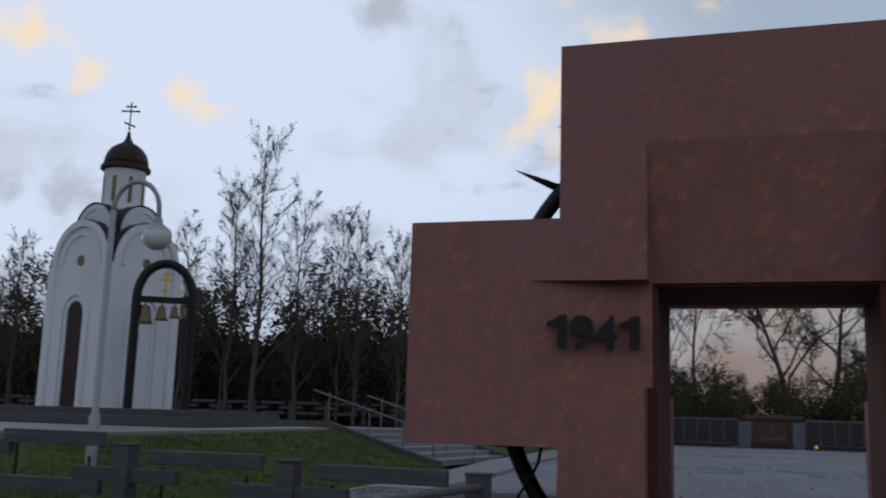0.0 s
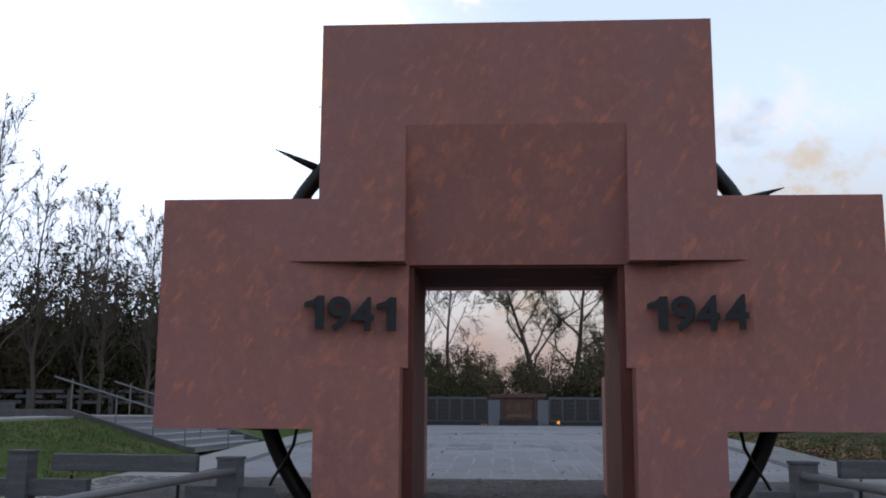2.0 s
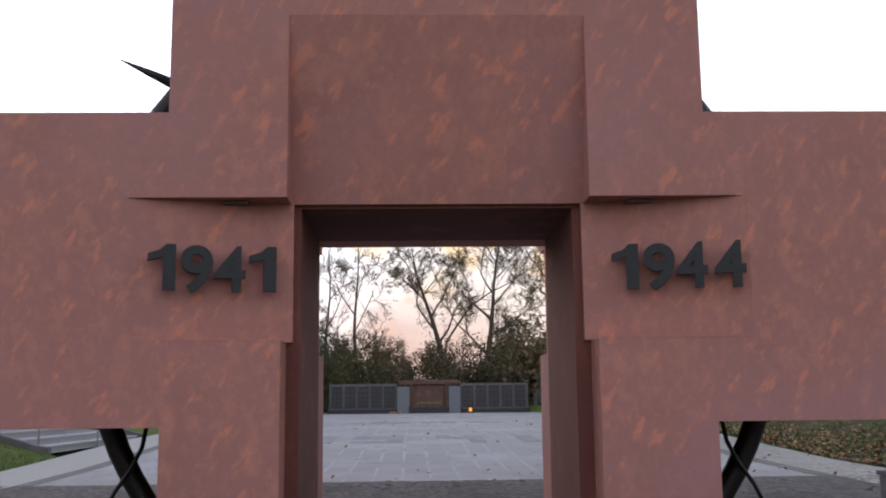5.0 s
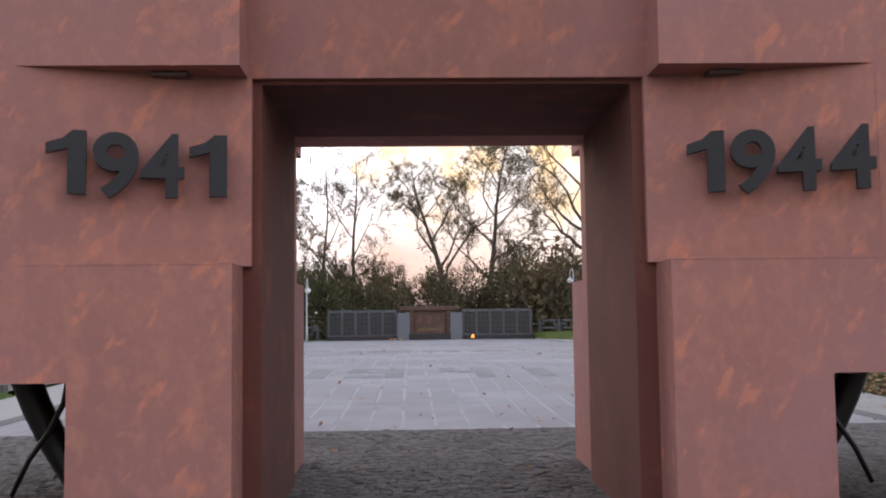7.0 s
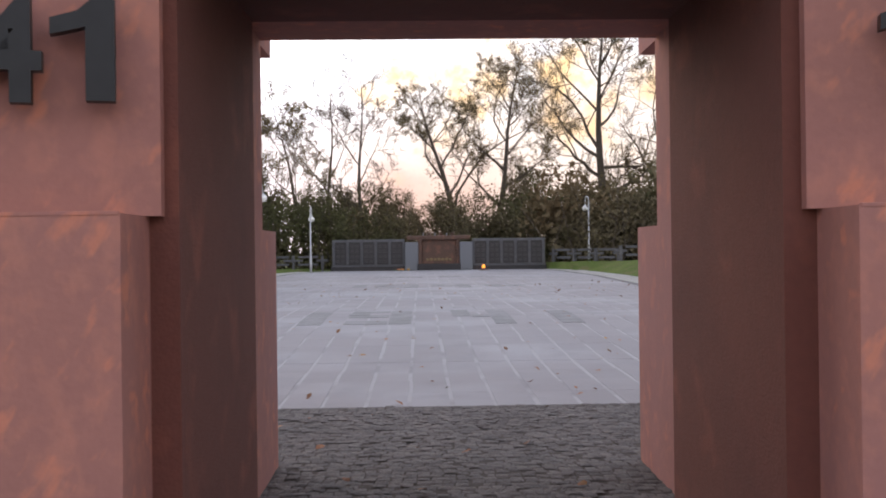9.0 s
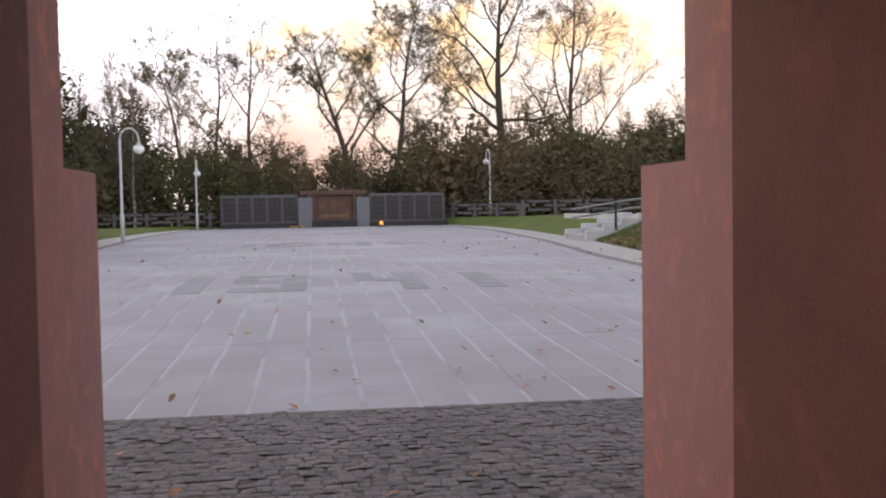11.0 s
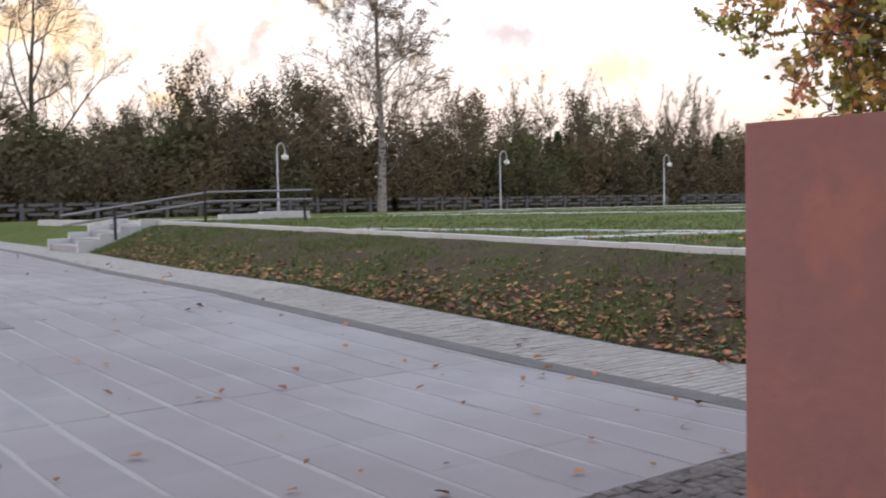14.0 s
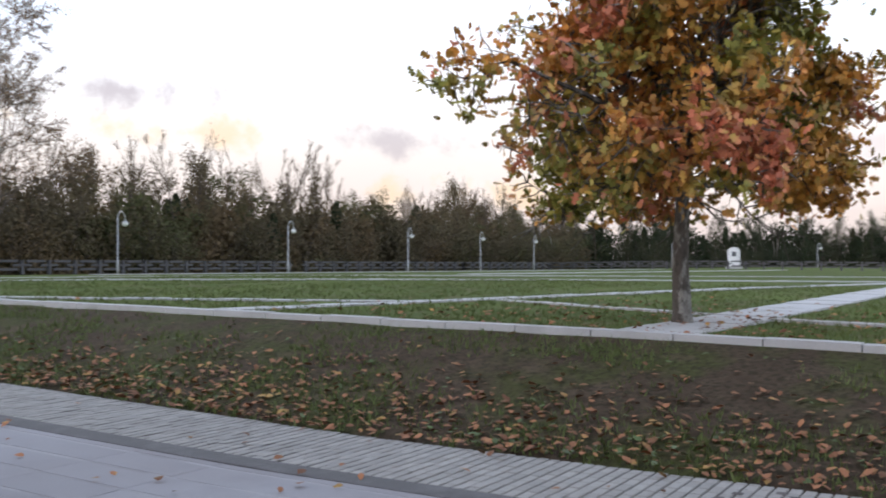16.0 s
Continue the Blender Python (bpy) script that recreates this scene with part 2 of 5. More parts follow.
M_GLOBE = material("milk_glass", (0.82, 0.82, 0.80), 0.25)
M_GRAN = material("polished_grey_granite", (0.075, 0.078, 0.088), 0.4, spots=((6, (0.12, 0.12, 0.13), 0.5, 0.6, 0.6, U),), grain=(60, 0.2))
M_GRAN2 = material("blue_grey_granite", (0.135, 0.145, 0.165), 0.4, grain=(60, 0.15))
M_BLACKG = material("black_granite", (0.022, 0.022, 0.026), 0.25, grain=(50, 0.3))
M_PLATE = material("engraved_bar", (0.05, 0.05, 0.055), 0.5)
M_BRONZE = material("brown_bronze", (0.10, 0.055, 0.042), 0.5, 0.4, spots=((3, (0.20, 0.09, 0.06), 0.5, 0.65, 0.6, U),), grain=(20, 0.2), bump=(30, 0.5))
M_WHITE = material("white_render", (0.84, 0.84, 0.86), 0.85, spots=((0.7, (0.60, 0.60, 0.63), 0.5, 0.75, 0.6, (1, 1, 0.4)),), grain=(20, 0.04), bump=(50, 0.15))
M_DOME = material("brown_copper", (0.040, 0.020, 0.018), 0.55, 0.3, grain=(12, 0.25))
M_DOOR = material("dark_wine_door", (0.030, 0.006, 0.008), 0.6, grain=(14, 0.3))
M_GOLD = material("gilding", (0.75, 0.48, 0.10), 0.35, 0.9)
M_BELL = material("bell_bronze", (0.20, 0.15, 0.08), 0.4, 0.7)
M_BARK = material("dark_bark", (0.065, 0.050, 0.040), 0.9, spots=((7, (0.10, 0.085, 0.07), 0.5, 0.65, 0.7, (1, 1, 0.3)),), grain=(30, 0.3), bump=(25, 0.8))
M_BIRCH = material("birch_bark", (0.26, 0.23, 0.21), 0.85, spots=((3, (0.05, 0.045, 0.04), 0.52, 0.60, 0.9, (1, 1, 2.5)),), bump=(25, 0.5))
M_TWIG = material("twigs", (0.105, 0.085, 0.072), 0.95, island=0.2)
M_OAKBARK = material("lichened_oak_bark", (0.085, 0.072, 0.062), 0.9, spots=((6, (0.30, 0.29, 0.265), 0.50, 0.60, 0.75, (1, 1, 0.55)), (16, (0.05, 0.042, 0.036), 0.54, 0.64, 0.8, (1, 1, 0.4))), grain=(30, 0.3), bump=(22, 0.9))
M_LEAF3 = material("thicket_leaves", (0.104, 0.086, 0.050), 0.95, spots=((0.10, (0.082, 0.086, 0.038), 0.50, 0.6, 0.8, U), (0.16, (0.118, 0.085, 0.045), 0.52, 0.64, 0.8, U)), island=0.2)
M_PINE = material("pine_needles", (0.042, 0.055, 0.030), 0.95, spots=((0.10, (0.065, 0.062, 0.036), 0.48, 0.6, 0.7, U),), island=0.2)
M_WILLOW = material("thin_willow_leaves", (0.20, 0.16, 0.085), 0.95, spots=((0.25, (0.17, 0.125, 0.07), 0.48, 0.6, 0.8, U),), island=0.25)
M_FLOOD = material("lamp_housing", (0.10, 0.075, 0.07), 0.5)
M_BRONZELEAF = material("bronze_birch_leaves", (0.21, 0.135, 0.08), 0.7, island=0.4)
M_OAKLEAF = material("autumn_oak_leaves", (0.56, 0.25, 0.05), 0.6, spots=((0.65, (0.20, 0.22, 0.04), 0.45, 0.55, 0.92, U), (0.8, (0.56, 0.15, 0.09), 0.54, 0.62, 0.85, U), (2.6, (0.44, 0.30, 0.05), 0.55, 0.65, 0.7, U)), island=0.4)
M_LEAF1 = material("olive_leaves", (0.118, 0.095, 0.058), 0.95, spots=((0.10, (0.088, 0.098, 0.042), 0.50, 0.62, 0.9, U), (0.16, (0.160, 0.108, 0.062), 0.50, 0.62, 0.8, U)), island=0.2)
M_LEAF2 = material("dark_leaves", (0.058, 0.055, 0.028), 0.95, spots=((0.12, (0.085, 0.066, 0.036), 0.46, 0.6, 0.8, U),), island=0.2)
M_FALLEN = material("fallen_leaves", (0.25, 0.10, 0.045), 0.8, spots=((5, (0.32, 0.19, 0.05), 0.55, 0.65, 0.9, U),), island=0.5)
M_FLAME = material("flame", (1.0, 0.45, 0.08), 0.5, emit=((1.0, 0.30, 0.04), 1.2))
M_STEP = material("grey_step_stone", (0.29, 0.285, 0.295), 0.8, spots=((2.5, (0.27, 0.26, 0.26), 0.5, 0.7, 0.6, U),), grain=(40, 0.12), bump=(60, 0.2))


# ---- mesh helpers ----
def link(name, bm, mat, parent=None, label="", smooth=False):
    me = bpy.data.meshes.new(name)
    bmesh.ops.recalc_face_normals(bm, faces=bm.faces)
    bm.to_mesh(me)
    bm.free()
    me.materials.append(mat)
    if smooth:
        for p in me.polygons:
            p.use_smooth = True
    ob = new(name, me)
    ob.parent = parent
    if label:
        ob["label"] = label
    return ob


def part(name, bm, mat, parent, label="", smooth=False):
    return link(name, bm, mat, parent, label, smooth)


def raw(name, verts, faces, mat, parent=None, label="", smooth=False):
    me = bpy.data.meshes.new(name)
    me.from_pydata([tuple(v) for v in verts], [], [tuple(f) for f in faces])
    me.materials.append(mat)
    if smooth:
        for p in me.polygons:
            p.use_smooth = True
    ob = new(name, me)
    ob.parent = parent
    if label:
        ob["label"] = label
    return ob


def root(name, at=(0, 0, 0), rz=0):
    ob = new(name)
    ob.matrix_world = pose(*at, 0, 0, rz)
    return ob


def box(bm, lo, hi, bevel=0.0, m=None):
    r = bmesh.ops.create_cube(bm, size=1)
    vs = r["verts"]
    c = [(a + b) / 2 for a, b in zip(lo, hi)]
    s = [b - a for a, b in zip(lo, hi)]
    bmesh.ops.transform(bm, verts=vs, matrix=Matrix.Translation(c) @ Matrix.Diagonal((*s, 1)))
    if bevel:
        es = list({e for v in vs for e in v.link_edges})
        r = bmesh.ops.bevel(bm, geom=es, offset=bevel, segments=2, affect="EDGES", profile=0.6)
        vs = list({v for f in r["faces"] for v in f.verts} | {v for v in vs if v.is_valid})
    if m is not None:
        bmesh.ops.transform(bm, verts=[v for v in vs if v.is_valid], matrix=m)


def boxes(*rows, bevel=0.0):
    bm = bmesh.new()
    for lo, hi in rows:
        box(bm, lo, hi, bevel)
    return bm


def prism(bm, low, high):
    """A solid between two polygons of as many corners."""
    a = [bm.verts.new(p) for p in low]
    b = [bm.verts.new(p) for p in high]
    n = len(a)
    bm.faces.new(a)
    bm.faces.new(b[::-1])
    for i in range(n):
        bm.faces.new((a[i], b[i], b[(i + 1) % n], a[(i + 1) % n]))


def tube(bm, pts, radii, sides=8, caps=True):
    pts = [Vector(p) for p in pts]
    if not hasattr(radii, "__len__"):
        radii = [radii] * len(pts)
    rings = []
    ref = None
    for i, p in enumerate(pts):
        d = (pts[min(i + 1, len(pts) - 1)] - pts[max(i - 1, 0)]).normalized()
        if ref is None:
            ref = d.orthogonal().normalized()
        ref = (ref - d * ref.dot(d)).normalized()
        o = d.cross(ref)
        rings.append([bm.verts.new(p + (ref * math.cos(a) + o * math.sin(a)) * radii[i]) for a in [2 * math.pi * k / sides for k in range(sides)]])
    for a, b in zip(rings, rings[1:]):
        for k in range(sides):
            bm.faces.new((a[k], a[(k + 1) % sides], b[(k + 1) % sides], b[k]))
    if caps:
        bm.faces.new(rings[0][::-1])
        bm.faces.new(rings[-1])
    return bm


def lathe(bm, profile, sides=24, centre=(0, 0), m=None):
    """profile: rows of (radius, height)."""
    rings = []
    for r, z in profile:
        rings.append([bm.verts.new((centre[0] + r * math.cos(2 * math.pi * k / sides), centre[1] + r * math.sin(2 * math.pi * k / sides), z)) for k in range(sides)])
    for a, b in zip(rings, rings[1:]):
        for k in range(sides):
            bm.faces.new((a[k], a[(k + 1) % sides], b[(k + 1) % sides], b[k]))
    bm.faces.new(rings[0][::-1])
    bm.faces.new(rings[-1])
    if m is not None:
        bmesh.ops.transform(bm, verts=[v for r in rings for v in r], matrix=m)
    return bm


# ---- levels ----
def plaza_z(y):
    return float(np.interp(y, (-40, -20, -12, 3, 10, 17, 62, 200), (-0.75, -0.75, -0.52, -0.20, -0.09, 0.16, 0.30, 0.30)))


def lawn_z(y, x=0.0):
    return -0.0045 * max(0, min(x, 180) - 30) + float(np.interp(y, (-40, -14, 5, 9, 17, 31, 45, 55, 70, 300), (0.0, 0.1, 0.60, 0.68, 0.80, 0.98, 0.95, 0.85, 0.6, 0.5)))


def half(y):
    """Half width of the paved square, which swells towards the memorial wall."""
    return float(np.interp(y, (-40, 16, 23, 33, 45, 56, 62), (6.2, 6.2, 6.6, 7.6, 8.2, 7.9, 6.6)))


FOOT, TOP = 1.65, 4.9            # from the square's edge to the bank's foot and its top


def land_z(x, y):
    p, q = plaza_z(y), lawn_z(y, x)
    if x < 0:
        q = float(np.interp(y, (-14, -3, 1, 12.5, 40, 60, 80), (0.0, 0.42, 0.72, 0.92, 0.92, 0.45, 0.3)))
    f, t = half(y) + FOOT, max(11.1, half(y) + FOOT + 2.2)
    if y > 57:
        return float(np.interp(y, (57, 62), (p, 0.3))) if abs(x) < f else q
    a = abs(x)
    if a <= f:
        return p
    if x < 0 and 12.6 < y < 20.9 and a < 11.6:
        return p + (q - p) * min(1, max(0, (a - 8.45) / 2.85)) - 0.25
    if a >= t:
        return q
    s = (a - f) / (t - f)
    s = s * s * (3 - 2 * s) * 0.35 + s * 0.65
    return p + (q - p) * s


def axis(*stops):
    out = []
    for a, b, step in stops:
        n = max(1, round((b - a) / step))
        out += [a + (b - a) * i / n for i in range(n)]
    return out + [stops[-1][1]]


gx = axis((-900, -120, 90), (-120, -30, 10), (-30, -12, 2), (-12, -6, 0.4), (-6, 6, 1.5), (6, 12, 0.3), (12, 30, 1.5), (30, 130, 10), (130, 900, 90))
gy = axis((-600, -60, 90), (-60, -16, 5), (-16, 12.5, 0.75), (12.5, 12.8, 0.3), (12.8, 20.75, 0.8), (20.75, 21.05, 0.3), (21.05, 40, 0.8), (40, 70, 2), (70, 130, 10), (130, 1200, 150))
gv, gf = [], []
for y in gy:
    for x in gx:
        a = abs(x)
        z = land_z(x, y)
        if a < half(y) + FOOT and -30 < y < 63:
            z -= 0.12
        elif -16 < y < 62 and a < 30:
            z += 0.035 * noise.noise(Vector((x * 0.9, y * 0.9, 3))) + 0.015 * noise.noise(Vector((x * 3.1, y * 3.1, 8)))
        gv.append((x, y, z))
nx = len(gx)
for j in range(len(gy) - 1):
    for i in range(nx - 1):
        gf.append((j * nx + i, j * nx + i + 1, (j + 1) * nx + i + 1, (j + 1) * nx + i))
ground = tagged(raw("ground", gv, gf, M_GRASS, smooth=True), "grassy ground with worn earthen banks beside the square", "ground", kind="structure")
ground.data.materials.append(M_BANK)
for p in ground.data.polygons:
    c = p.center
    if half(c[1]) + FOOT - 0.4 < abs(c[0]) < 11.2 and -10 < c[1] < 31 and c[0] > 0:
        p.material_index = 1


def strip(name, x_of, y0, y1, step, thick, dz, mat, label, category, kind="structure"):
    """A flat course that follows the square's level between two edges x_of(y)."""
    vs, fs = [], []
    ys = axis((y0, y1, step))
    for y in ys:
        a, b = x_of(y)
        z = plaza_z(y) + dz
        vs += [(a, y, z), (b, y, z), (b, y, z - thick), (a, y, z - thick)]
    for k in range(len(ys) - 1):
        o = 4 * k
        for i in range(4):
            fs.append((o + i, o + (i + 1) % 4, o + 4 + (i + 1) % 4, o + 4 + i))
    fs += [(3, 2, 1, 0), tuple(range(len(vs) - 4, len(vs)))]
    return tagged(raw(name, vs, fs, mat), label, category, kind=kind)


EDGE_Y = 6.55
cobbles = strip("cobbled_floor", lambda y: (-7.8, 7.8), -30, EDGE_Y, 1.5, 0.1, -0.005, M_JOINT, "dark sand-filled bed of a floor of basalt setts", "cobbles")
plaza = strip("plaza", lambda y: (-half(y), half(y)), EDGE_Y, 61.2, 0.31, 0.1, -0.0035, M_DUST, "pale grey granite square with dusty light joints", "plaza")
for side, word in ((1, "path_east"), (-1, "path_west")):
    strip(f"kerb_band_{'east' if side > 0 else 'west'}", lambda y: sorted((side * half(y), side * (half(y) + 0.28))), EDGE_Y, 61.2, 1.5, 0.1, 0.004, M_BAND, "dark stone band along the edge of the square", "kerb")
path_e = strip("pavement_east", lambda y: (half(y) + 0.28, half(y) + FOOT), EDGE_Y - 4.5, 61, 1.5, 0.1, -0.014, M_JOINT, "bed of the paver walk beside the square", "pavement")
path_w = strip("pavement_west", lambda y: (-half(y) - FOOT, -half(y) - 0.28), EDGE_Y - 4.5, 61, 1.5, 0.1, 0.0, M_PAVER, "pale concrete paver walk beside the square", "pavement")


# ---- the gate: a cross-shaped portal ----
def cross_slab(y0, y1, niche):
    """One slab of the cross with its slanting niches on the face y0; the other face is flat at y1."""
    bm = bmesh.new()
    X1, X2, X3, X4 = 1.45, 3.015, 2.635, 4.74
    XF = X1 + (0.07 if niche > 0 else 0)      # the lower pier steps back a little from the opening
    Z0, Z1, Z2, Z3, Z4, Z5, Z6 = -0.45, 0.875, 1.68, 3.065, 3.915, 4.92, 6.36
    yn = y0 + niche

    def slab(x0, x1, z0, z1):
        prism(bm, [(x0, y0, z0), (x1, y0, z0), (x1, y0, z1), (x0, y0, z1)], [(x0, y1, z0), (x1, y1, z0), (x1, y1, z1), (x0, y1, z1)])

    for s in (-1, 1):
        a = lambda u, v: sorted((s * u, s * v))
        slab(*a(XF, X3), Z0, Z1)
        slab(*a(XF, X2), Z1, Z2)
        slab(*a(X2, X4), Z1, Z4)
        slab(*a(X1 + 0.025, X2), Z3, Z4)
        slab(*a(X1 + 0.025, X3), Z4, Z6)
        prism(bm, [(s * X1, yn, Z2), (s * X2, y0, Z2), (s * X2, y0, Z3), (s * X1, yn, Z3)], [(s * X1, y1, Z2), (s * X2, y1, Z2), (s * X2, y1, Z3), (s * X1, y1, Z3)])
    w = X1 + 0.025
    prism(bm, [(-w, yn, Z3), (w, yn, Z3), (w, y0, Z5), (-w, y0, Z5)], [(-w, y1, Z3), (w, y1, Z3), (w, y1, Z5), (-w, y1, Z5)])
    slab(-w, w, Z5, Z6)
    bmesh.ops.remove_doubles(bm, verts=bm.verts, dist=0.0005)
    return bm


gate = tagged(root("memorial_gate"), "red plastered cross-shaped memorial portal standing on basalt setts", "monument")
part("front_cross", cross_slab(0.0, 0.90, 0.38), M_RED, gate, "mottled red face with slanting niches")
part("rear_cross", cross_slab(3.88, 2.48, -0.66), M_RED, gate)
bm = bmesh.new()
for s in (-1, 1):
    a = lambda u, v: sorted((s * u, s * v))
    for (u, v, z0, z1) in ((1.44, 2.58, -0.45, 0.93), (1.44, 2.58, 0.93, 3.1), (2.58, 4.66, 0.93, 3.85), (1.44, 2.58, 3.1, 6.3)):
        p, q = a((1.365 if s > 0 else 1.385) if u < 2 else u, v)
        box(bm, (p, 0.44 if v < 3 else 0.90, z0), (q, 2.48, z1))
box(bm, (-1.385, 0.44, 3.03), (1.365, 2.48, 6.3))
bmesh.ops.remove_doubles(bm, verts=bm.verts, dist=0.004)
# passage walls and soffit take their shade from this darker red
part("core", bm, M_REDSHADE, gate, "red core between the two faces, the passage's shade in its colour")
part("repair_panel", boxes(((3.02, -0.004, 1.66), (3.14, 0.05, 3.06)), bevel=0.001), M_RED, gate, "slightly proud strip of repaired plaster")
for s in (-1, 1):
    part("block_joint", boxes(((min(s * 1.53, s * 3.0), -0.003, 1.672), (max(s * 1.53, s * 3.0), 0.03, 1.688)), bevel=0.002), M_RED, gate)
for s in (-1, 1):
    bm = boxes(((s * 2.0 - 0.13, 0.14, 3.03), (s * 2.0 + 0.13, 0.28, 3.06)), bevel=0.008)
    part("floodlight", bm, M_FLOOD, gate, "flat grey lamp housing under the ledge")


def text_mesh(body, size, depth):
    cu = bpy.data.curves.new("t", "FONT")
    cu.body, cu.size, cu.extrude, cu.align_x, cu.bevel_depth, cu.offset = body, size, depth, "CENTER", 0.0, 0.015
    cu.resolution_u = 6
    ob = bpy.data.objects.new("t", cu)
    scene.collection.objects.link(ob)
    dg = bpy.context.evaluated_depsgraph_get()
    dg.update()
    me = bpy.data.meshes.new_from_object(ob.evaluated_get(dg))
    bpy.data.objects.remove(ob)
    return me


def one_mesh(h, depth):
    """The digit 1 with its slanting flag."""
    bm = bmesh.new()
    p = [(0.0, 0), (0.115, 0), (0.115, h), (0.03, h), (-0.03, h * 0.87), (-0.135, h * 0.79), (-0.135, h * 0.63), (-0.02, h * 0.70), (0.0, h * 0.72)]
    prism(bm, [(x, y, -depth) for x, y in p], [(x, y, depth) for x, y in p])
    bmesh.ops.recalc_face_normals(bm, faces=bm.faces)
    me = bpy.data.meshes.new("digit")
    bm.to_mesh(me)
    bm.free()
    return me


def digits(word, cx, s):
    """Upright metal digits standing off the slanting niche wall."""
    slope = math.degrees(math.atan2(0.38, 1.565))
    step = 0.308
    for k, ch in enumerate(word):
        me = one_mesh(0.44, 0.035) if ch == "1" else text_mesh(ch, 0.61, 0.035)
        me.materials.append(M_DIGIT)
        ob = new("digit", me)
        x = cx + (k - (len(word) - 1) / 2) * step + (0.04 if k == 3 and ch == "4" else 0.0)
        yy = 0.38 * (3.015 - abs(x)) / 1.565
        ob.matrix_world = pose(x, yy - 0.11, 2.165, 90, 0, -s * slope) @ Matrix.Diagonal((0.96 if ch == "4" else 1.06 if ch == "9" else 1.05, 1, 1, 1))
        ob.parent = gate
        ob["label"] = f"dark metal digit {ch}"


digits("1941", -2.18, -1)
digits("1944", 2.31, 1)

# ring of thorns between the slabs
ring = tagged(root("thorn_ring"), "black iron ring of thorns set through the red cross", "sculpture")
bm = bmesh.new()
RC, RR = 2.22, 3.91
N = 72
pts = [(RR * math.cos(2 * math.pi * k / N), 1.95, RC + RR * math.sin(2 * math.pi * k / N)) for k in range(N + 1)]
tube(bm, pts, 0.125, 10, caps=False)
part("band", bm, M_IRON, ring, smooth=True)
for ang, ln, lean in ((139, 0.66, 17), (118, 1.05, 57), (31, 0.56, -14), (160, 0.7, 15), (20, 0.6, -20), (75, 0.55, 20), (-20, 0.5, 20), (200, 0.55, -20)):
    a, b = radians(ang), radians(ang + lean)
    p = Vector((RR * math.cos(a), 1.95, RC + RR * math.sin(a)))
    d = Vector((math.cos(b), -0.1, math.sin(b)))
    part("thorn", tube(bmesh.new(), [p, p + d * (ln * 0.5 + 0.1), p + d * (ln + 0.15)], [0.075, 0.045, 0.006], 7), M_IRON, ring, smooth=True)
for s in (-1, 1):
    pts = [(s * x, 1.72, z) for x, z in ((3.17, 1.25), (3.19, 0.9), (3.24, 0.62), (3.36, 0.38), (3.52, 0.15), (3.66, -0.15))]
    part("runner", tube(bmesh.new(), pts, [0.026, 0.026, 0.025, 0.025, 0.024, 0.022], 7), M_IRON, ring, smooth=True)


# ---- memorial wall at the far end ----
WY, WZ = 62.0, 0.30
wall = tagged(root("memorial_wall"), "low grey granite memorial wall with black name plates", "memorial")
part("plinth", boxes(((-6.25, WY - 0.05, WZ - 0.2), (8.1, WY + 0.7, WZ + 0.26)), bevel=0.02), M_BLACKG, wall, "black granite plinth")
for x0, x1 in ((-6.15, -1.35), (3.15, 8.0)):
    part("wall_panel", boxes(((x0, WY + 0.1, WZ + 0.26), (x1, WY + 0.55, WZ + 2.06)), bevel=0.02), M_GRAN, wall, "dark grey granite backing slab")
    for k in range(5):
        c = x0 + 0.56 + k * 0.93
        p = part("name_plate", boxes(((c - 0.37, WY + 0.04, WZ + 0.42), (c + 0.37, WY + 0.098, WZ + 1.90)), bevel=0.012), M_BLACKG, wall, "black polished plate")
        for col in (-0.17, 0.17):
            for r in range(16):
                w = 0.10 + 0.05 * ((r * 7 + k * 3) % 3) / 2
                if r % 4 == 3:
                    continue
                part("bar", boxes(((c + col - w, WY + 0.034, WZ + 0.52 + r * 0.083), (c + col + w, WY + 0.0405, WZ + 0.55 + r * 0.083))), M_PLATE, p)
    for c in [x0 + 0.095 + k * 0.93 for k in range(6)]:
        part("fillet", boxes(((c - 0.035, WY + 0.05, WZ + 0.3), (c + 0.035, WY + 0.099, WZ + 1.98))), M_GRAN, wall)
for x0, x1 in ((-1.35, -0.45), (2.3, 3.15)):
    part("pier", boxes(((x0 + 0.02, WY - 0.25, WZ), (x1, WY + 0.5, WZ + 1.85)), bevel=0.02), M_GRAN2, wall, "blue-grey granite pier")
bm = boxes(((-0.2, WY + 0.25, WZ + 0.1), (2.1, WY + 0.6, WZ + 2.25)), bevel=0.03)
part("relief_panel", bm, M_BRONZE, wall, "brown bronze relief with figures as plain swellings")
for x0, x1 in ((-0.45, -0.2), (2.1, 2.3)):
    part("jamb", boxes(((x0, WY + 0.0, WZ), (x1, WY + 0.6, WZ + 2.1)), bevel=0.02), M_BRONZE, wall)
part("crown_beam", boxes(((-1.2, WY + 0.0, WZ + 2.0), (3.0, WY + 0.65, WZ + 2.28)), bevel=0.05), M_BRONZE, wall, "brown bronze beam over the relief")
part("shelf", boxes(((-0.5, WY - 0.35, WZ), (2.35, WY + 0.1, WZ + 0.42)), bevel=0.02), M_BLACKG, wall)
for k in range(9):
    a = -0.1 + k * 0.26
    bm = tube(bmesh.new(), [(a, WY + 0.2, WZ + 2.24), (a + 0.14 * math.sin(k * 2.1), WY + 0.15, WZ + 2.42), (a + 0.34 * math.sin(k * 2.1), WY + 0.1, WZ + 2.46 + 0.10 * math.cos(k * 1.7))], [0.06, 0.045, 0.01], 6)
    part("bronze_sprig", bm, M_BRONZE if k % 3 else M_STEEL, wall)
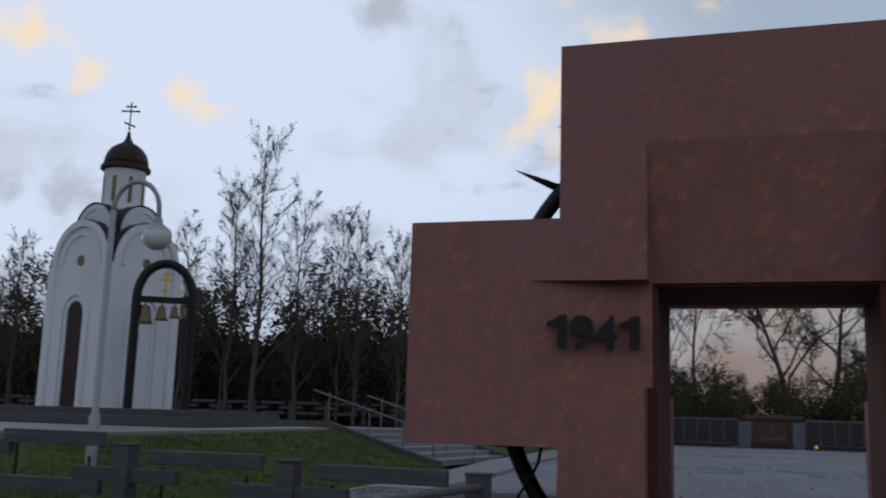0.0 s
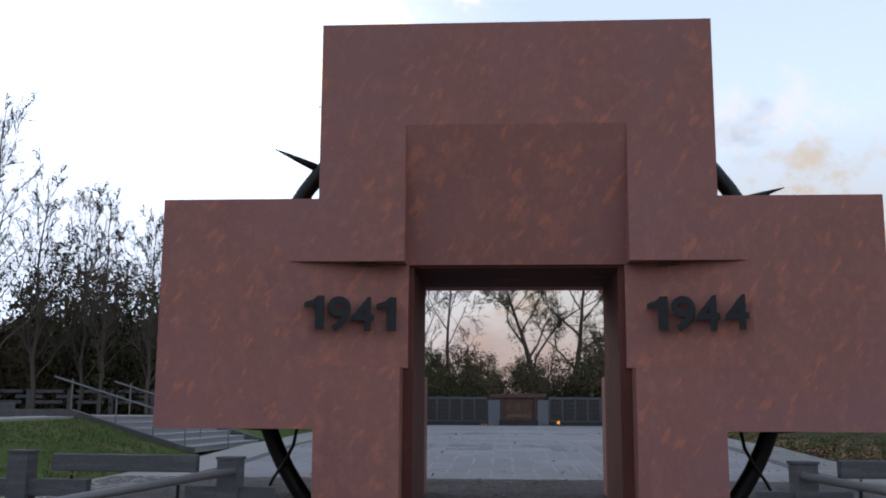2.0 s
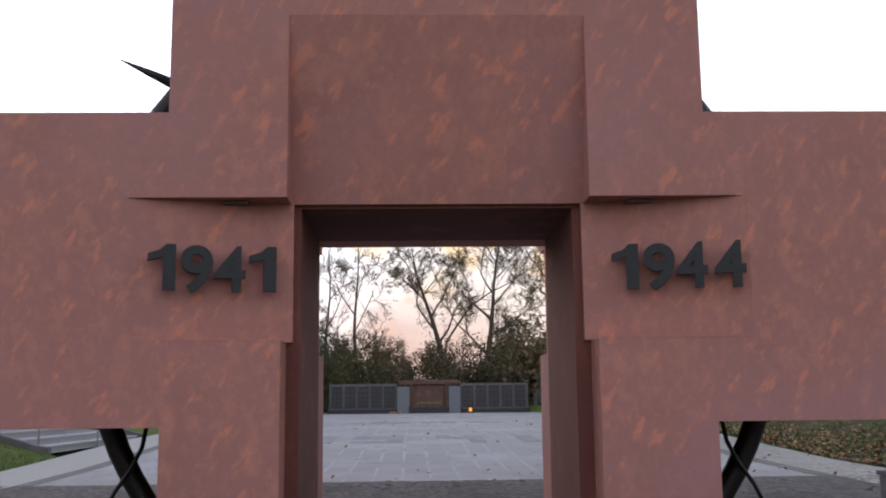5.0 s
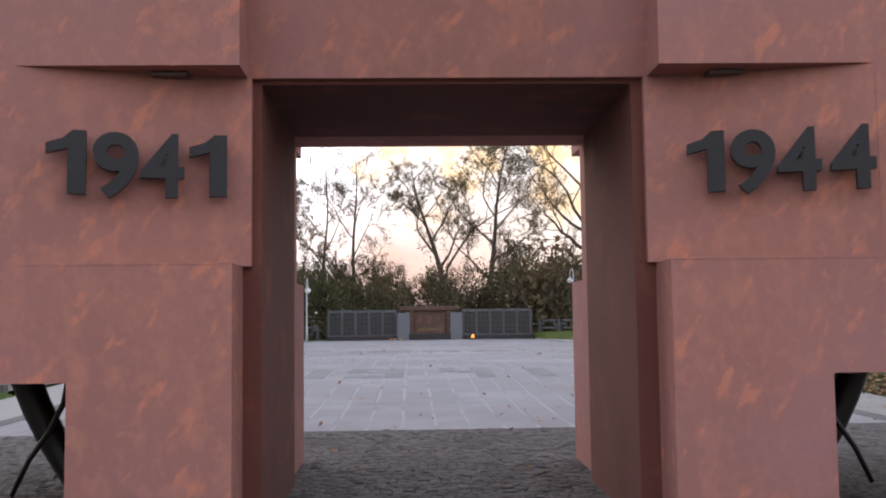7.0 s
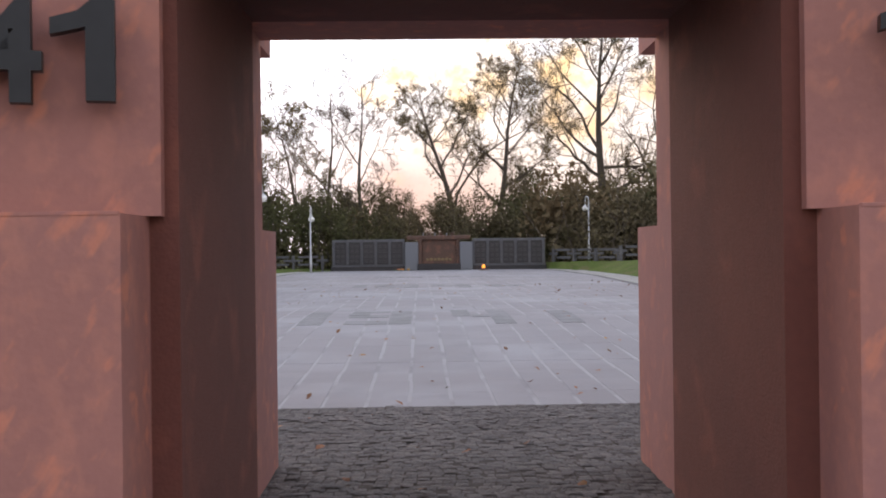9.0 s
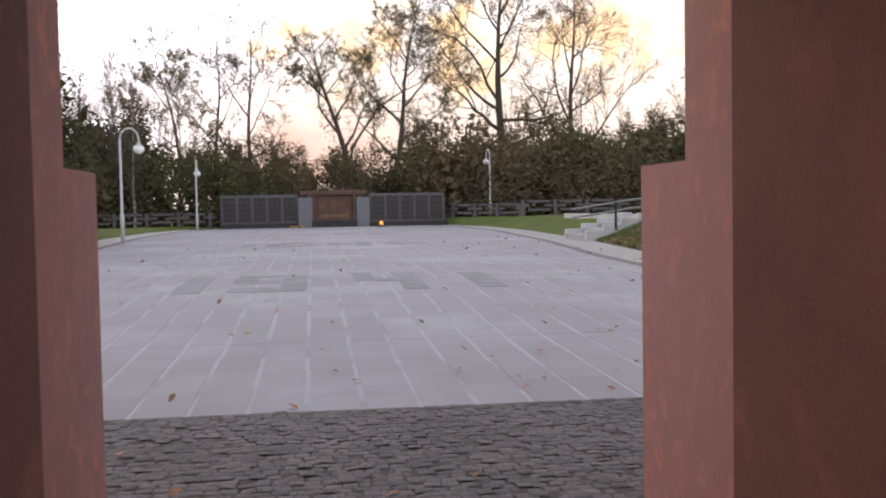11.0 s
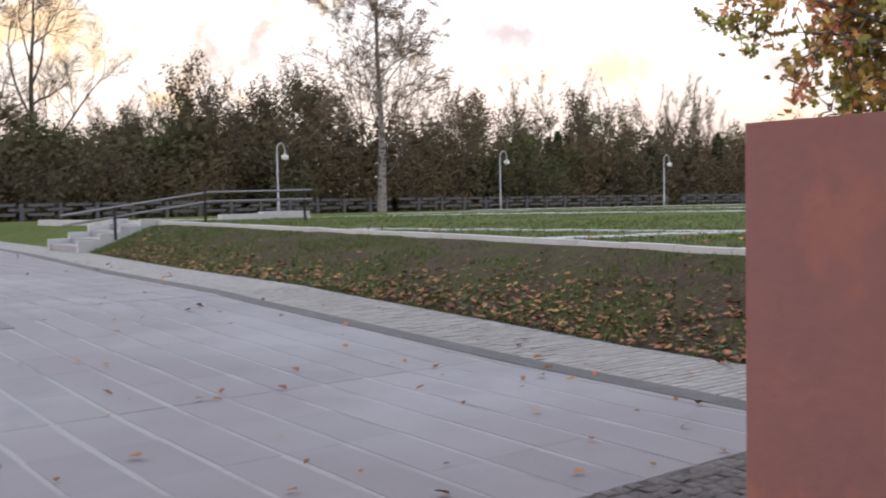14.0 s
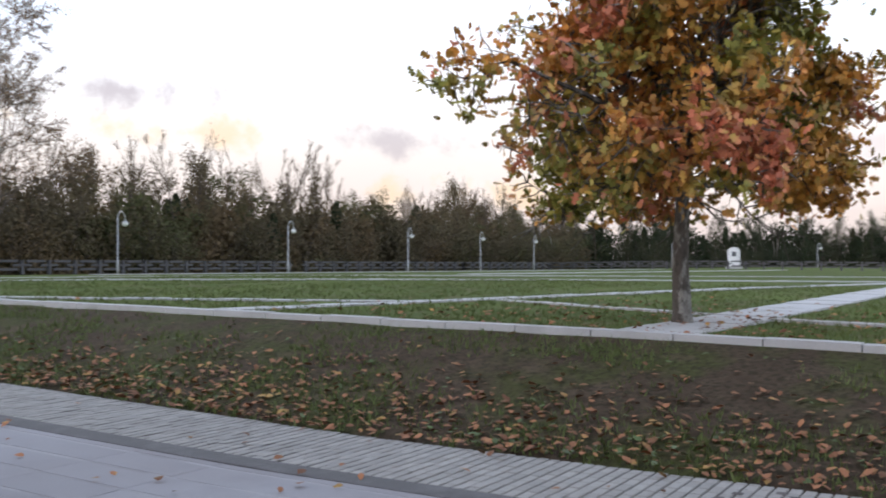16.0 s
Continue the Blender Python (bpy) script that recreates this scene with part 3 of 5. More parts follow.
for k, h in enumerate((0.10, 0.14, 0.11, 0.15, 0.12, 0.14, 0.1)):
    part("relief_letter", boxes(((0.1 + k * 0.25, WY + 0.215, WZ + 0.62), (0.27 + k * 0.25, WY + 0.252, WZ + 0.66 + h))), M_BELL, wall, "dull bronze raised bar")
flame = tagged(root("eternal_flame", (3.72, 59.4, plaza_z(59.4))), "small orange flame on a dark bronze burner", "flame")
part("burner", lathe(bmesh.new(), ((0.30, 0), (0.30, 0.05), (0.2, 0.08), (0.14, 0.14), (0.10, 0.14)), 16), M_BRONZE, flame)
part("fire", lathe(bmesh.new(), ((0.07, 0.14), (0.12, 0.19), (0.09, 0.27), (0.04, 0.34), (0.01, 0.38)), 12), M_FLAME, flame, "orange flame", True)
for x, c in ((-1.6, M_GOLD), (-1.85, M_OAKLEAF), (-1.2, M_OAKLEAF)):
    fl = tagged(root("flower_bunch", (x, 60.9, plaza_z(60.9))), "small bunch of red flowers laid on the paving", "flowers")
    part("stems", tube(bmesh.new(), [(-0.2, 0, 0.02), (0.1, 0.05, 0.05)], 0.02, 5), M_GRASS, fl)
    part("petals", lathe(bmesh.new(), ((0.02, 0.0), (0.09, 0.04), (0.11, 0.09), (0.05, 0.13)), 8, (0.12, 0.06)), M_OAKLEAF, fl, "orange-red blooms")


# ---- street lamps ----
def street_lamp(at, rz, h=4.1, tall=1.0):
    lamp = tagged(root("street_lamp", at, rz), "white crook-necked park lamp with a milk-glass globe", "street lamp", "park lamps")
    part("pole", tube(bmesh.new(), [(0, 0, -0.2), (0, 0, 0.9), (0, 0, 0.92), (0, 0, h - 0.45)], [0.075, 0.075, 0.05, 0.042], 10), M_LAMP, lamp, smooth=True)
    arc = [(0.33 - 0.33 * math.cos(a), 0, h - 0.45 + 0.40 * math.sin(a)) for a in [math.pi * k / 12 for k in range(13)]] + [(0.66, 0, h - 0.62)]
    part("crook", tube(bmesh.new(), arc, 0.035, 8), M_LAMP, lamp, smooth=True)
    part("cap", lathe(bmesh.new(), ((0.05, h - 0.55), (0.07, h - 0.64), (0.16, h - 0.70), (0.19, h - 0.745)), 16, (0.66, 0)), M_LAMP, lamp)
    prof = [(0.195 * math.sin(a) + 0.004, h - 0.81 - 0.195 * math.cos(a) * 0.95) for a in [math.pi * (0.02 + 0.66 * k / 9) for k in range(10)]]
    part("globe", lathe(bmesh.new(), prof, 18, (0.66, 0)), M_GLOBE, lamp, "milk-glass globe", True)
    return lamp


first = street_lamp((-7.37, 36.5, 0.5), 12)
LAMPS = [(-7.1, 57.8, 0.35, 90), (10.65, 60.3, 0.95, 100), (26.3, 52.0, 0.80, 20), (44.8, 54.5, 0.75, 5), (60.9, 53.6, 0.65, 0), (78.3, 53.5, 0.60, 0), (93.6, 54.0, 0.60, 0), (108, 54.4, 0.55, 0), (137, 46.5, 0.1, -20), (152, 29.6, 0.0, -30)]
for x, y, z, rz in LAMPS:
    copy_thing(first, pose(x, y, z, 0, 0, rz))
copy_thing(first, pose(-8.44, -1.72, 0.20, 0, 0, 8) @ Matrix.Diagonal((1, 1, 1, 1)))


# ---- fences of staggered boards ----
def fence_run(name, p0, p1, n, zfun, group, h=0.98):
    """n bays from p0 to p1; every post carries a short board, and boards at two heights hang between."""
    f = tagged(root(name), "weathered grey timber fence with staggered short boards", "fence", group)
    p0, p1 = Vector(p0), Vector(p1)
    d = (p1 - p0)
    L = d.length
    u = d.normalized()
    rz = math.atan2(u.y, u.x)
    bay = L / n

    def board(t, z, ln):
        c = p0 + u * t
        zz = zfun(c.x, c.y) + z
        bm = bmesh.new()
        box(bm, (-ln / 2, -0.045, -0.075), (ln / 2, 0.045, 0.075), 0.012, Matrix.Translation((c.x, c.y, zz)) @ Matrix.Rotation(rz, 4, "Z"))
        part("board", bm, M_WOOD, f)
        return c, zz

    for k in range(n + 1):
        c = p0 + u * (bay * k)
        z = zfun(c.x, c.y)
        bm = bmesh.new()
        M = Matrix.Translation((c.x, c.y, z)) @ Matrix.Rotation(rz, 4, "Z")
        box(bm, (-0.095, -0.095, -0.3), (0.095, 0.095, h - 0.02), 0.012, M)
        box(bm, (-0.104, -0.104, h - 0.02), (0.104, 0.104, h + 0.005), 0.004, M)
        part("post", bm, M_WOOD, f)
        board(bay * k, 0.66, 1.3 if 0 < k < n else 0.8)
        if k < n:
            t = bay * (k + 0.5)
            for z in (0.90, 0.40):
                c, zz = board(t, z, 1.35)
            for e in (-0.5, 0.5):
                q = p0 + u * (t + e)
                zq = zfun(q.x, q.y)
                part("pin", tube(bmesh.new(), [(q.x, q.y, zq + 0.42), (q.x, q.y, zq + 0.78)], 0.016, 6), M_IRON, f)
    return f


fence_run("fence", (-2.56, -4.15, 0), (-8.4, -3.7, 0), 3, lambda x, y: float(np.interp(x, (-8.4, -6.5, -4.5, -2.5), (0.08, -0.16, -0.25, -0.29))), "gate fences")
fence_run("fence", (2.35, -4.15, 0), (8.2, -3.75, 0), 3, lambda x, y: float(np.interp(x, (2.5, 4.5, 6.5, 8.4), (-0.29, -0.25, -0.18, 0.05))), "gate fences")
for x0, x1, n in ((12, 37.5, 13), (37.5, 65.0, 14), (67.2, 95, 14), (95, 118, 11)):
    fence_run("fence", (x0, 56.8, 0), (x1, 56.8, 0), n, lambda x, y: lawn_z(y, x) - 0.05, "far boundary fence")
fence_run("fence", (8.6, 62.2, 0), (12, 57.4, 0), 3, lambda x, y: 0.62, "far boundary fence")
fence_run("fence", (118, 56.8, 0), (110, 32, 0), 13, lambda x, y: lawn_z(y, x) - 0.05, "far boundary fence")
fence_run("fence", (110, 32, 0), (103, 0, 0), 16, lambda x, y: lawn_z(y, x) - 0.05, "far boundary fence")
fence_run("fence", (-24, 60.5, 0), (-6.9, 63, 0), 9, lambda x, y: 0.35, "far boundary fence")
fence_run("fence", (-60, 33, 0), (-12.5, 33, 0), 24, lambda x, y: 1.15, "plateau fence")


# ---- handrails beside the gate ----
for s in (-1, 1):
    hr = tagged(root("handrail"), "grey painted pipe handrail running down from the fence post", "handrail", "gate handrails")
    x0 = 2.5 if s < 0 else 2.3
    part("rail", tube(bmesh.new(), [(s * x0, -4.2, 0.58), (s * (x0 + 0.75), -5.8, 0.46), (s * (x0 + 2.1), -8.6, 0.2)], 0.035, 8), M_STEEL, hr, smooth=True)
    part("post", tube(bmesh.new(), [(s * (x0 + 2.05), -8.5, -0.5), (s * (x0 + 2.05), -8.5, 0.2)], 0.03, 8), M_STEEL, hr)


# ---- chapel on the raised ground ----
CX, CY, CZ, CA = -17.02, 10.5, 1.30, 1.31
tv, tf = [], []
for k, y in enumerate((1.6, 5, 9, 12.7, 22, 33)):
    z = float(np.interp(y, (1.6, 12.7), (0.80, 0.98)))
    tv += [(-30, y, z), (-11.25, y, z), (-11.25, y, z - 0.25), (-30, y, z - 0.25)]
    if k:
        o = 4 * k
        tf += [(o - 4, o - 3, o + 1, o), (o - 3, o - 2, o + 2, o + 1)]
tf.append((0, 3, 2, 1))
tagged(raw("terrace", tv, tf, M_PAVER), "pale paved terrace before the chapel", "pavement", kind="structure")
base = tagged(root("chapel_platform"), "low dark stone platform with steps round the chapel", "platform")
part("lower_step", boxes(((CX - 3.2, CY - 3.2, 0.9), (CX + 4.6, CY + 3.2, 1.15)), bevel=0.02), M_BAND, base)
part("upper_step", boxes(((CX - 2.6, CY - 2.6, 1.15), (CX + 3.9, CY + 2.6, CZ)), bevel=0.02), M_BAND, base)
chapel = tagged(root("chapel", (CX - 0.08, CY, CZ), -15), "small white rendered chapel with a brown dome and cross", "chapel")


chapel.matrix_world = chapel.matrix_world @ Matrix.Diagonal((0.92, 0.92, 1, 1))


def arch_pts(w, spring, top=None, n=16):
    """Outline of a round-headed opening of half width w, from the ground up."""
    top = w if top is None else top
    return [(-w, 0)] + [(-w * math.cos(math.pi * k / n), spring + top * math.sin(math.pi * k / n)) for k in range(n + 1)] + [(w, 0)]


def on_face(face, u, out, z):
    if face == 0:
        return (u, -CA - out, z)
    if face == 1:
        return (CA + out, u, z)
    if face == 2:
        return (-u, CA + out, z)
    return (-CA - out, -u, z)


def arch_band(face, w0, w1, spring, o0, o1, z0=0.0):
    """A raised arched moulding between two half widths."""
    bm = bmesh.new()
    a = [on_face(face, u, o1, z + z0) for u, z in arch_pts(w1, spring)]
    b = [on_face(face, u, o1, z + z0) for u, z in arch_pts(w0, spring)]
    c = [on_face(face, u, o0, z + z0) for u, z in arch_pts(w1, spring)]
    d = [on_face(face, u, o0, z + z0) for u, z in arch_pts(w0, spring)]
    A, B, C, D = ([bm.verts.new(p) for p in q] for q in (a, b, c, d))
    for k in range(len(A) - 1):
        for P, Q in ((A, B), (A, C), (B, D)):
            bm.faces.new((P[k], P[k + 1], Q[k + 1], Q[k]))
    return bm


def arch_fill(face, w, spring, out, z0=0.0, depth=0.0):
    bm = bmesh.new()
    pts = arch_pts(w, spring)
    if depth:
        prism(bm, [on_face(face, u, out, z + z0) for u, z in pts], [on_face(face, u, out - depth, z + z0) for u, z in pts])
    else:
        bm.faces.new([bm.verts.new(on_face(face, u, out, z + z0)) for u, z in pts])
    return bm


SPR, GR = 3.78, 1.18
part("body", boxes(((-CA, -CA, 0), (CA, CA, SPR))), M_WHITE, chapel, "white rendered walls")
for face in range(4):
    # great gable over each wall, with two stepped archivolts
    part("gable", arch_fill(face, GR, 0.02, 0.0, SPR, 0.55), M_WHITE, chapel)
    part("archivolt", arch_band(face, GR - 0.15, GR + 0.03, 0.02, -0.3, 0.10, SPR), M_WHITE, chapel)
    part("archivolt", arch_band(face, GR - 0.40, GR - 0.26, 0.02, -0.1, 0.05, SPR), M_WHITE, chapel)
    for s in (-1, 1):
        bm = bmesh.new()
        lo, hi = on_face(face, s * (CA - 0.13) - 0.14, -0.05, 0), on_face(face, s * (CA - 0.13) + 0.14, 0.09, SPR)
        box(bm, [min(a, b) for a, b in zip(lo, hi)], [max(a, b) for a, b in zip(lo, hi)])
        part("pilaster", bm, M_WHITE, chapel)
    d = part("niche_door", arch_fill(face, 0.34 if face == 0 else 0.30, 2.45, 0.012, 0.0, 0.05), M_DOOR if face == 0 else M_WHITE, chapel, "dark wine-red arched door" if face == 0 else "blind white arch")
    for w0, w1, o in ((0.36, 0.47, 0.05), (0.50, 0.62, 0.09)):
        part("door_surround", arch_band(face, w0, w1, 2.45, -0.01, o), M_WHITE, chapel)
    rd = bmesh.new()
    lathe(rd, ((0.15, 0.0), (0.15, 0.02)), 16)
    q = Vector(on_face(face, 0, 0.0, SPR + 0.12))
    bmesh.ops.transform(rd, verts=rd.verts, matrix=Matrix.Translation(q) @ (Vector(on_face(face, 0, 1, 0)) - Vector(on_face(face, 0, 0, 0))).to_track_quat("Z", "Y").to_matrix().to_4x4())
    part("round_icon", rd, M_BELL, chapel, "round bronze icon")
# vaulted metal roofs behind the gables
for ax in (0, 1):
    bm = bmesh.new()
    n = 16
    L = CA + 0.02
    for k in range(n):
        a0, a1 = math.pi * k / n, math.pi * (k + 1) / n
        q = []
        for a, l in ((a0, -L), (a1, -L), (a1, L), (a0, L)):
            u, z = (GR + 0.04) * math.cos(a), SPR + 0.04 + (GR + 0.04) * math.sin(a)
            q.append(bm.verts.new((u, l, z) if ax else (l, u, z)))
        bm.faces.new(q)
    part("vault_roof", bm, M_DOME, chapel, "dark metal vault")
for face in range(4):
    r = 0.80
    bm = bmesh.new()
    pts = arch_pts(r, 0.40)
    f = lambda u, o, z: {0: (u, -o, z), 1: (o, u, z), 2: (-u, o, z), 3: (-o, -u, z)}[face]
    prism(bm, [f(u, 0.98, z + SPR + 0.55) for u, z in pts], [f(u, 0.6, z + SPR + 0.55) for u, z in pts])
    part("upper_gable", bm, M_WHITE, chapel)
    bm = bmesh.new()
    for o0, o1, w in ((0.5, 1.02, 0.84),):
        a = [bm.verts.new(f(u, o1, z + SPR + 0.55)) for u, z in arch_pts(w, 0.40)]
        b = [bm.verts.new(f(u, 0.1, z + SPR + 0.55)) for u, z in arch_pts(w, 0.40)]
        for k in range(len(a) - 1):
            bm.faces.new((a[k], a[k + 1], b[k + 1], b[k]))
    part("upper_vault", bm, M_DOME, chapel)
    bm = bmesh.new()
    for w0, w1, o in ((0.62, 0.72, 1.02), (0.42, 0.50, 1.01)):
        A, B = ([bm.verts.new(f(u, o, z + SPR + 0.55)) for u, z in arch_pts(w, 0.40)] for w in (w0, w1))
        C = [bm.verts.new(f(u, 0.97, z + SPR + 0.55)) for u, z in arch_pts(w0, 0.40)]
        for k in range(len(A) - 1):
            bm.faces.new((A[k], A[k + 1], B[k + 1], B[k]))
            bm.faces.new((A[k], A[k + 1], C[k + 1], C[k]))
    part("upper_moulding", bm, M_WHITE, chapel)
D0 = SPR + 1.58
part("drum", lathe(bmesh.new(), ((0.72, D0 - 0.7), (0.72, D0), (0.66, D0 + 0.05), (0.63, D0 + 0.12), (0.62, D0 + 1.40), (0.66, D0 + 1.47)), 28), M_WHITE, chapel, "white drum", True)
for k in range(8):
    a = math.pi / 8 + k * math.pi / 4
    bm = bmesh.new()
    box(bm, (-0.06, -0.03, D0 + 0.3), (0.06, 0.03, D0 + 1.05), 0.02, Matrix.Rotation(a, 4, "Z") @ Matrix.Translation((0, -0.615, 0)))
    part("slit_window", bm, M_BELL, chapel, "narrow dull window")
part("cornice", lathe(bmesh.new(), ((0.64, D0 + 1.27), (0.75, D0 + 1.31), (0.75, D0 + 1.40), (0.68, D0 + 1.45)), 28), M_DOME, chapel)
part("dome", lathe(bmesh.new(), ((0.68, D0 + 1.43), (0.665, D0 + 1.58), (0.60, D0 + 1.78), (0.47, D0 + 1.95), (0.30, D0 + 2.06), (0.16, D0 + 2.14), (0.09, D0 + 2.25), (0.05, D0 + 2.37), (0.03, D0 + 2.40)), 28), M_DOME, chapel, "brown copper dome", True)
bm = tube(bmesh.new(), [(0, 0, D0 + 2.38), (0, 0, D0 + 3.36)], 0.022, 6)
CR = Matrix.Rotation(radians(32), 4, "Z")
for z, w, tilt in ((D0 + 3.08, 0.26, 0), (D0 + 3.22, 0.14, 0), (D0 + 2.68, 0.15, 20)):
    box(bm, (-w, -0.02, -0.02), (w, 0.02, 0.02), 0, Matrix.Translation((0, 0, z)) @ CR @ Matrix.Rotation(radians(tilt), 4, "Y"))
    for s in (-1, 1):
        q = Matrix.Translation((0, 0, z)) @ CR @ Matrix.Rotation(radians(tilt), 4, "Y") @ Vector((s * w, 0, 0))
        lathe(bm, ((0.01, -0.04), (0.04, 0.0), (0.01, 0.04)), 6, (0, 0), Matrix.Translation(q))
lathe(bm, ((0.02, -0.06), (0.07, 0.0), (0.02, 0.06)), 8, (0, 0), Matrix.Translation((0, 0, D0 + 2.42)))
part("cross", bm, M_BELL, chapel, "dull gilt three-barred cross")

# bell arch before the chapel
BX, BY, BZ, BR = -14.25, 8.6, 1.30, 32
bell = tagged(root("bell_frame", (BX, BY, BZ), BR), "black arched bell frame with four bronze bells", "bell frame")
W, SP = 0.68, 2.75
pts = [(-W, 0, 0), (-W, 0, SP)] + [(-W * math.cos(a), 0, SP + 0.88 * math.sin(a)) for a in [math.pi * k / 14 for k in range(1, 14)]] + [(W, 0, SP), (W, 0, 0)]
part("arch", tube(bmesh.new(), pts, 0.115, 8), M_IRON, bell)
part("beam", boxes(((-W, -0.07, SP - 0.12), (W, 0.07, SP + 0.03)), bevel=0.01), M_IRON, bell)
bm = boxes(((-0.025, -0.02, SP + 0.03), (0.025, 0.02, SP + 0.70)), ((-0.15, -0.02, SP + 0.44), (0.15, 0.02, SP + 0.49)), ((-0.09, -0.02, SP + 0.56), (0.09, 0.02, SP + 0.60)), ((-0.09, -0.02, SP + 0.17), (0.09, 0.02, SP + 0.21)))
part("gilt_cross", bm, M_GOLD, bell, "small gilt cross")
for x, r in ((-0.45, 0.22), (-0.05, 0.17), (0.26, 0.135), (0.52, 0.115)):
    b = part("bell", lathe(bmesh.new(), [(r * q, SP - 0.2 - r * 2.1 * t) for q, t in ((0.2, 0), (0.5, 0.03), (0.58, 0.2), (0.62, 0.55), (0.75, 0.8), (1.0, 1.0), (0.9, 1.0))], 16, (x, 0)), M_BELL, bell, "bronze bell", True)
    part("hanger", boxes(((x - 0.02, -0.03, SP - 0.22), (x + 0.02, 0.03, SP - 0.1))), M_IRON, b)

# ---- broad steps from the square up to the terrace ----
stair = tagged(root("west_stairs"), "broad pale stone steps with sloping cheek walls", "stairs")
SX0, SX1, SY0, SY1, NS = -8.45, -11.3, 12.75, 20.8, 6
z0, z1 = 0.04, 0.98
for k in range(NS):
    x = SX0 + (SX1 - SX0) * k / NS
    z = z0 + (z1 - z0) * (k + 1) / NS
    part("step", boxes(((SX1 - 0.1, SY0, z - 0.17), (x, SY1, z - 0.045)), ((SX1 - 0.1, SY0, z - 0.043), (x + 0.03, SY1, z))), M_STEP, stair)
for y in (SY0 - 0.22, SY1):
    bm = bmesh.new()
    a = [(SX0 + 0.35, y, z0 - 0.2), (SX0 + 0.35, y, z0 + 0.16), (SX0 + 0.1, y, z0 + 0.2), (SX1 - 0.1, y, z1 + 0.18), (SX1 - 0.7, y, z1 + 0.18), (SX1 - 0.7, y, z0 - 0.2)]
    prism(bm, a, [(p[0], p[1] + 0.22, p[2]) for p in a])
    part("cheek_wall", bm, M_BAND, stair, "dark sloping stone cheek")
for y, first_post in ((SY0 - 0.1, True), (SY0 + 4.0, False)):
    hr = tagged(root("stair_rail"), "thin grey pipe handrail on posts down the steps", "handrail", "stair rails")
    sl = (z1 - z0) / (SX1 - SX0)
    zz = lambda x: z0 + sl * (x - SX0)
    for h in (0.92,):
        part("rail", tube(bmesh.new(), [(SX1 - 0.6, y, zz(SX1) + h + 0.1), (SX0 + 0.2, y, zz(SX0 + 0.2) + h)], 0.025, 7), M_STEEL, hr)
    for x in (SX1 - 0.1, -10.2, -9.2, SX0 + 0.1):
        part("post", tube(bmesh.new(), [(x, y, zz(x)), (x, y, zz(x) + 0.93)], 0.022, 7), M_STEEL, hr)

# ---- steps and ramp rail on the east bank ----
es = tagged(root("east_stairs"), "short pale concrete steps let into the grassy bank", "stairs")
for k in range(4):
    x = 8.9 + k * 0.62
    z = plaza_z(32.5) + 0.19 * (k + 1)
    part("step", boxes(((x, 31.8, z - 0.19), (x + 0.7 + (1.2 if k == 3 else 0), 34.4, z)), bevel=0.01), M_STEP, es)
    for y in (31.62, 34.4):
        part("side_block", boxes(((x - 0.05, y, z - 0.3), (x + 0.6, y + 0.18, z + 0.16)), bevel=0.012), M_KERB, es, "pale stepped side block")
er = tagged(root("ramp_rail"), "two long sloping grey pipe rails on dark posts", "handrail")
for h in (0, -0.28):
    part("rail", tube(bmesh.new(), [(8.1, 30.6, 1.30 + h), (12.5, 30.8, 1.90 + h), (15.4, 29.6, 1.92 + h)], 0.035, 7), M_STEEL, er)
for x, y, t in ((9.6, 30.66, 1.5), (12.4, 30.8, 2.1), (15.2, 29.7, 1.92)):
    part("post", tube(bmesh.new(), [(x, y, lawn_z(31) - 0.4), (x, y, t)], 0.045, 8), M_IRON, er)
for x0, x1, y0, y1, h in ((15.6, 17.4, 33.2, 33.6, 0.30), (14.1, 15.6, 33.2, 33.6, 0.24)):
    tagged(link("retaining_block", boxes(((x0, y0, 0.7), (x1, y1, 0.95 + h)), bevel=0.015), M_KERB), "low pale concrete retaining block on the lawn", "kerb block", "lawn blocks")


# ---- kerb on the bank top and paths across the lawn ----
def course(name, pts, width, label, dz=0.03, mat=None, category="path", thick=0.12):
    """A flat strip on the lawn along pts, split into slabs by shallow joints."""
    vs, fs = [], []
    for (xa, ya), (xb, yb) in zip(pts, pts[1:]):
        d = Vector((xb - xa, yb - ya))
        n = max(1, round(d.length / 1.0))
        u = d.normalized()
        p = Vector((-u.y, u.x)) * width / 2
        for k in range(n):
            a = Vector((xa, ya)) + d * (k / n) + u * 0.008
            b = Vector((xa, ya)) + d * ((k + 1) / n) - u * 0.008
            o = len(vs)
            dh = 0.006 * math.sin(k * 2.7)
            for q in (a - p, a + p, b + p, b - p):
                vs.append((q.x, q.y, lawn_z(q.y, q.x) + dz + dh))
            for q in (a - p, a + p, b + p, b - p):
                vs.append((q.x, q.y, lawn_z(q.y, q.x) + dz - thick))
            fs += [(o, o + 3, o + 2, o + 1), (o, o + 1, o + 5, o + 4), (o + 1, o + 2, o + 6, o + 5), (o + 2, o + 3, o + 7, o + 6), (o + 3, o, o + 4, o + 7)]
    return tagged(raw(name, vs, fs, mat or M_KERB), label, category, kind="structure")


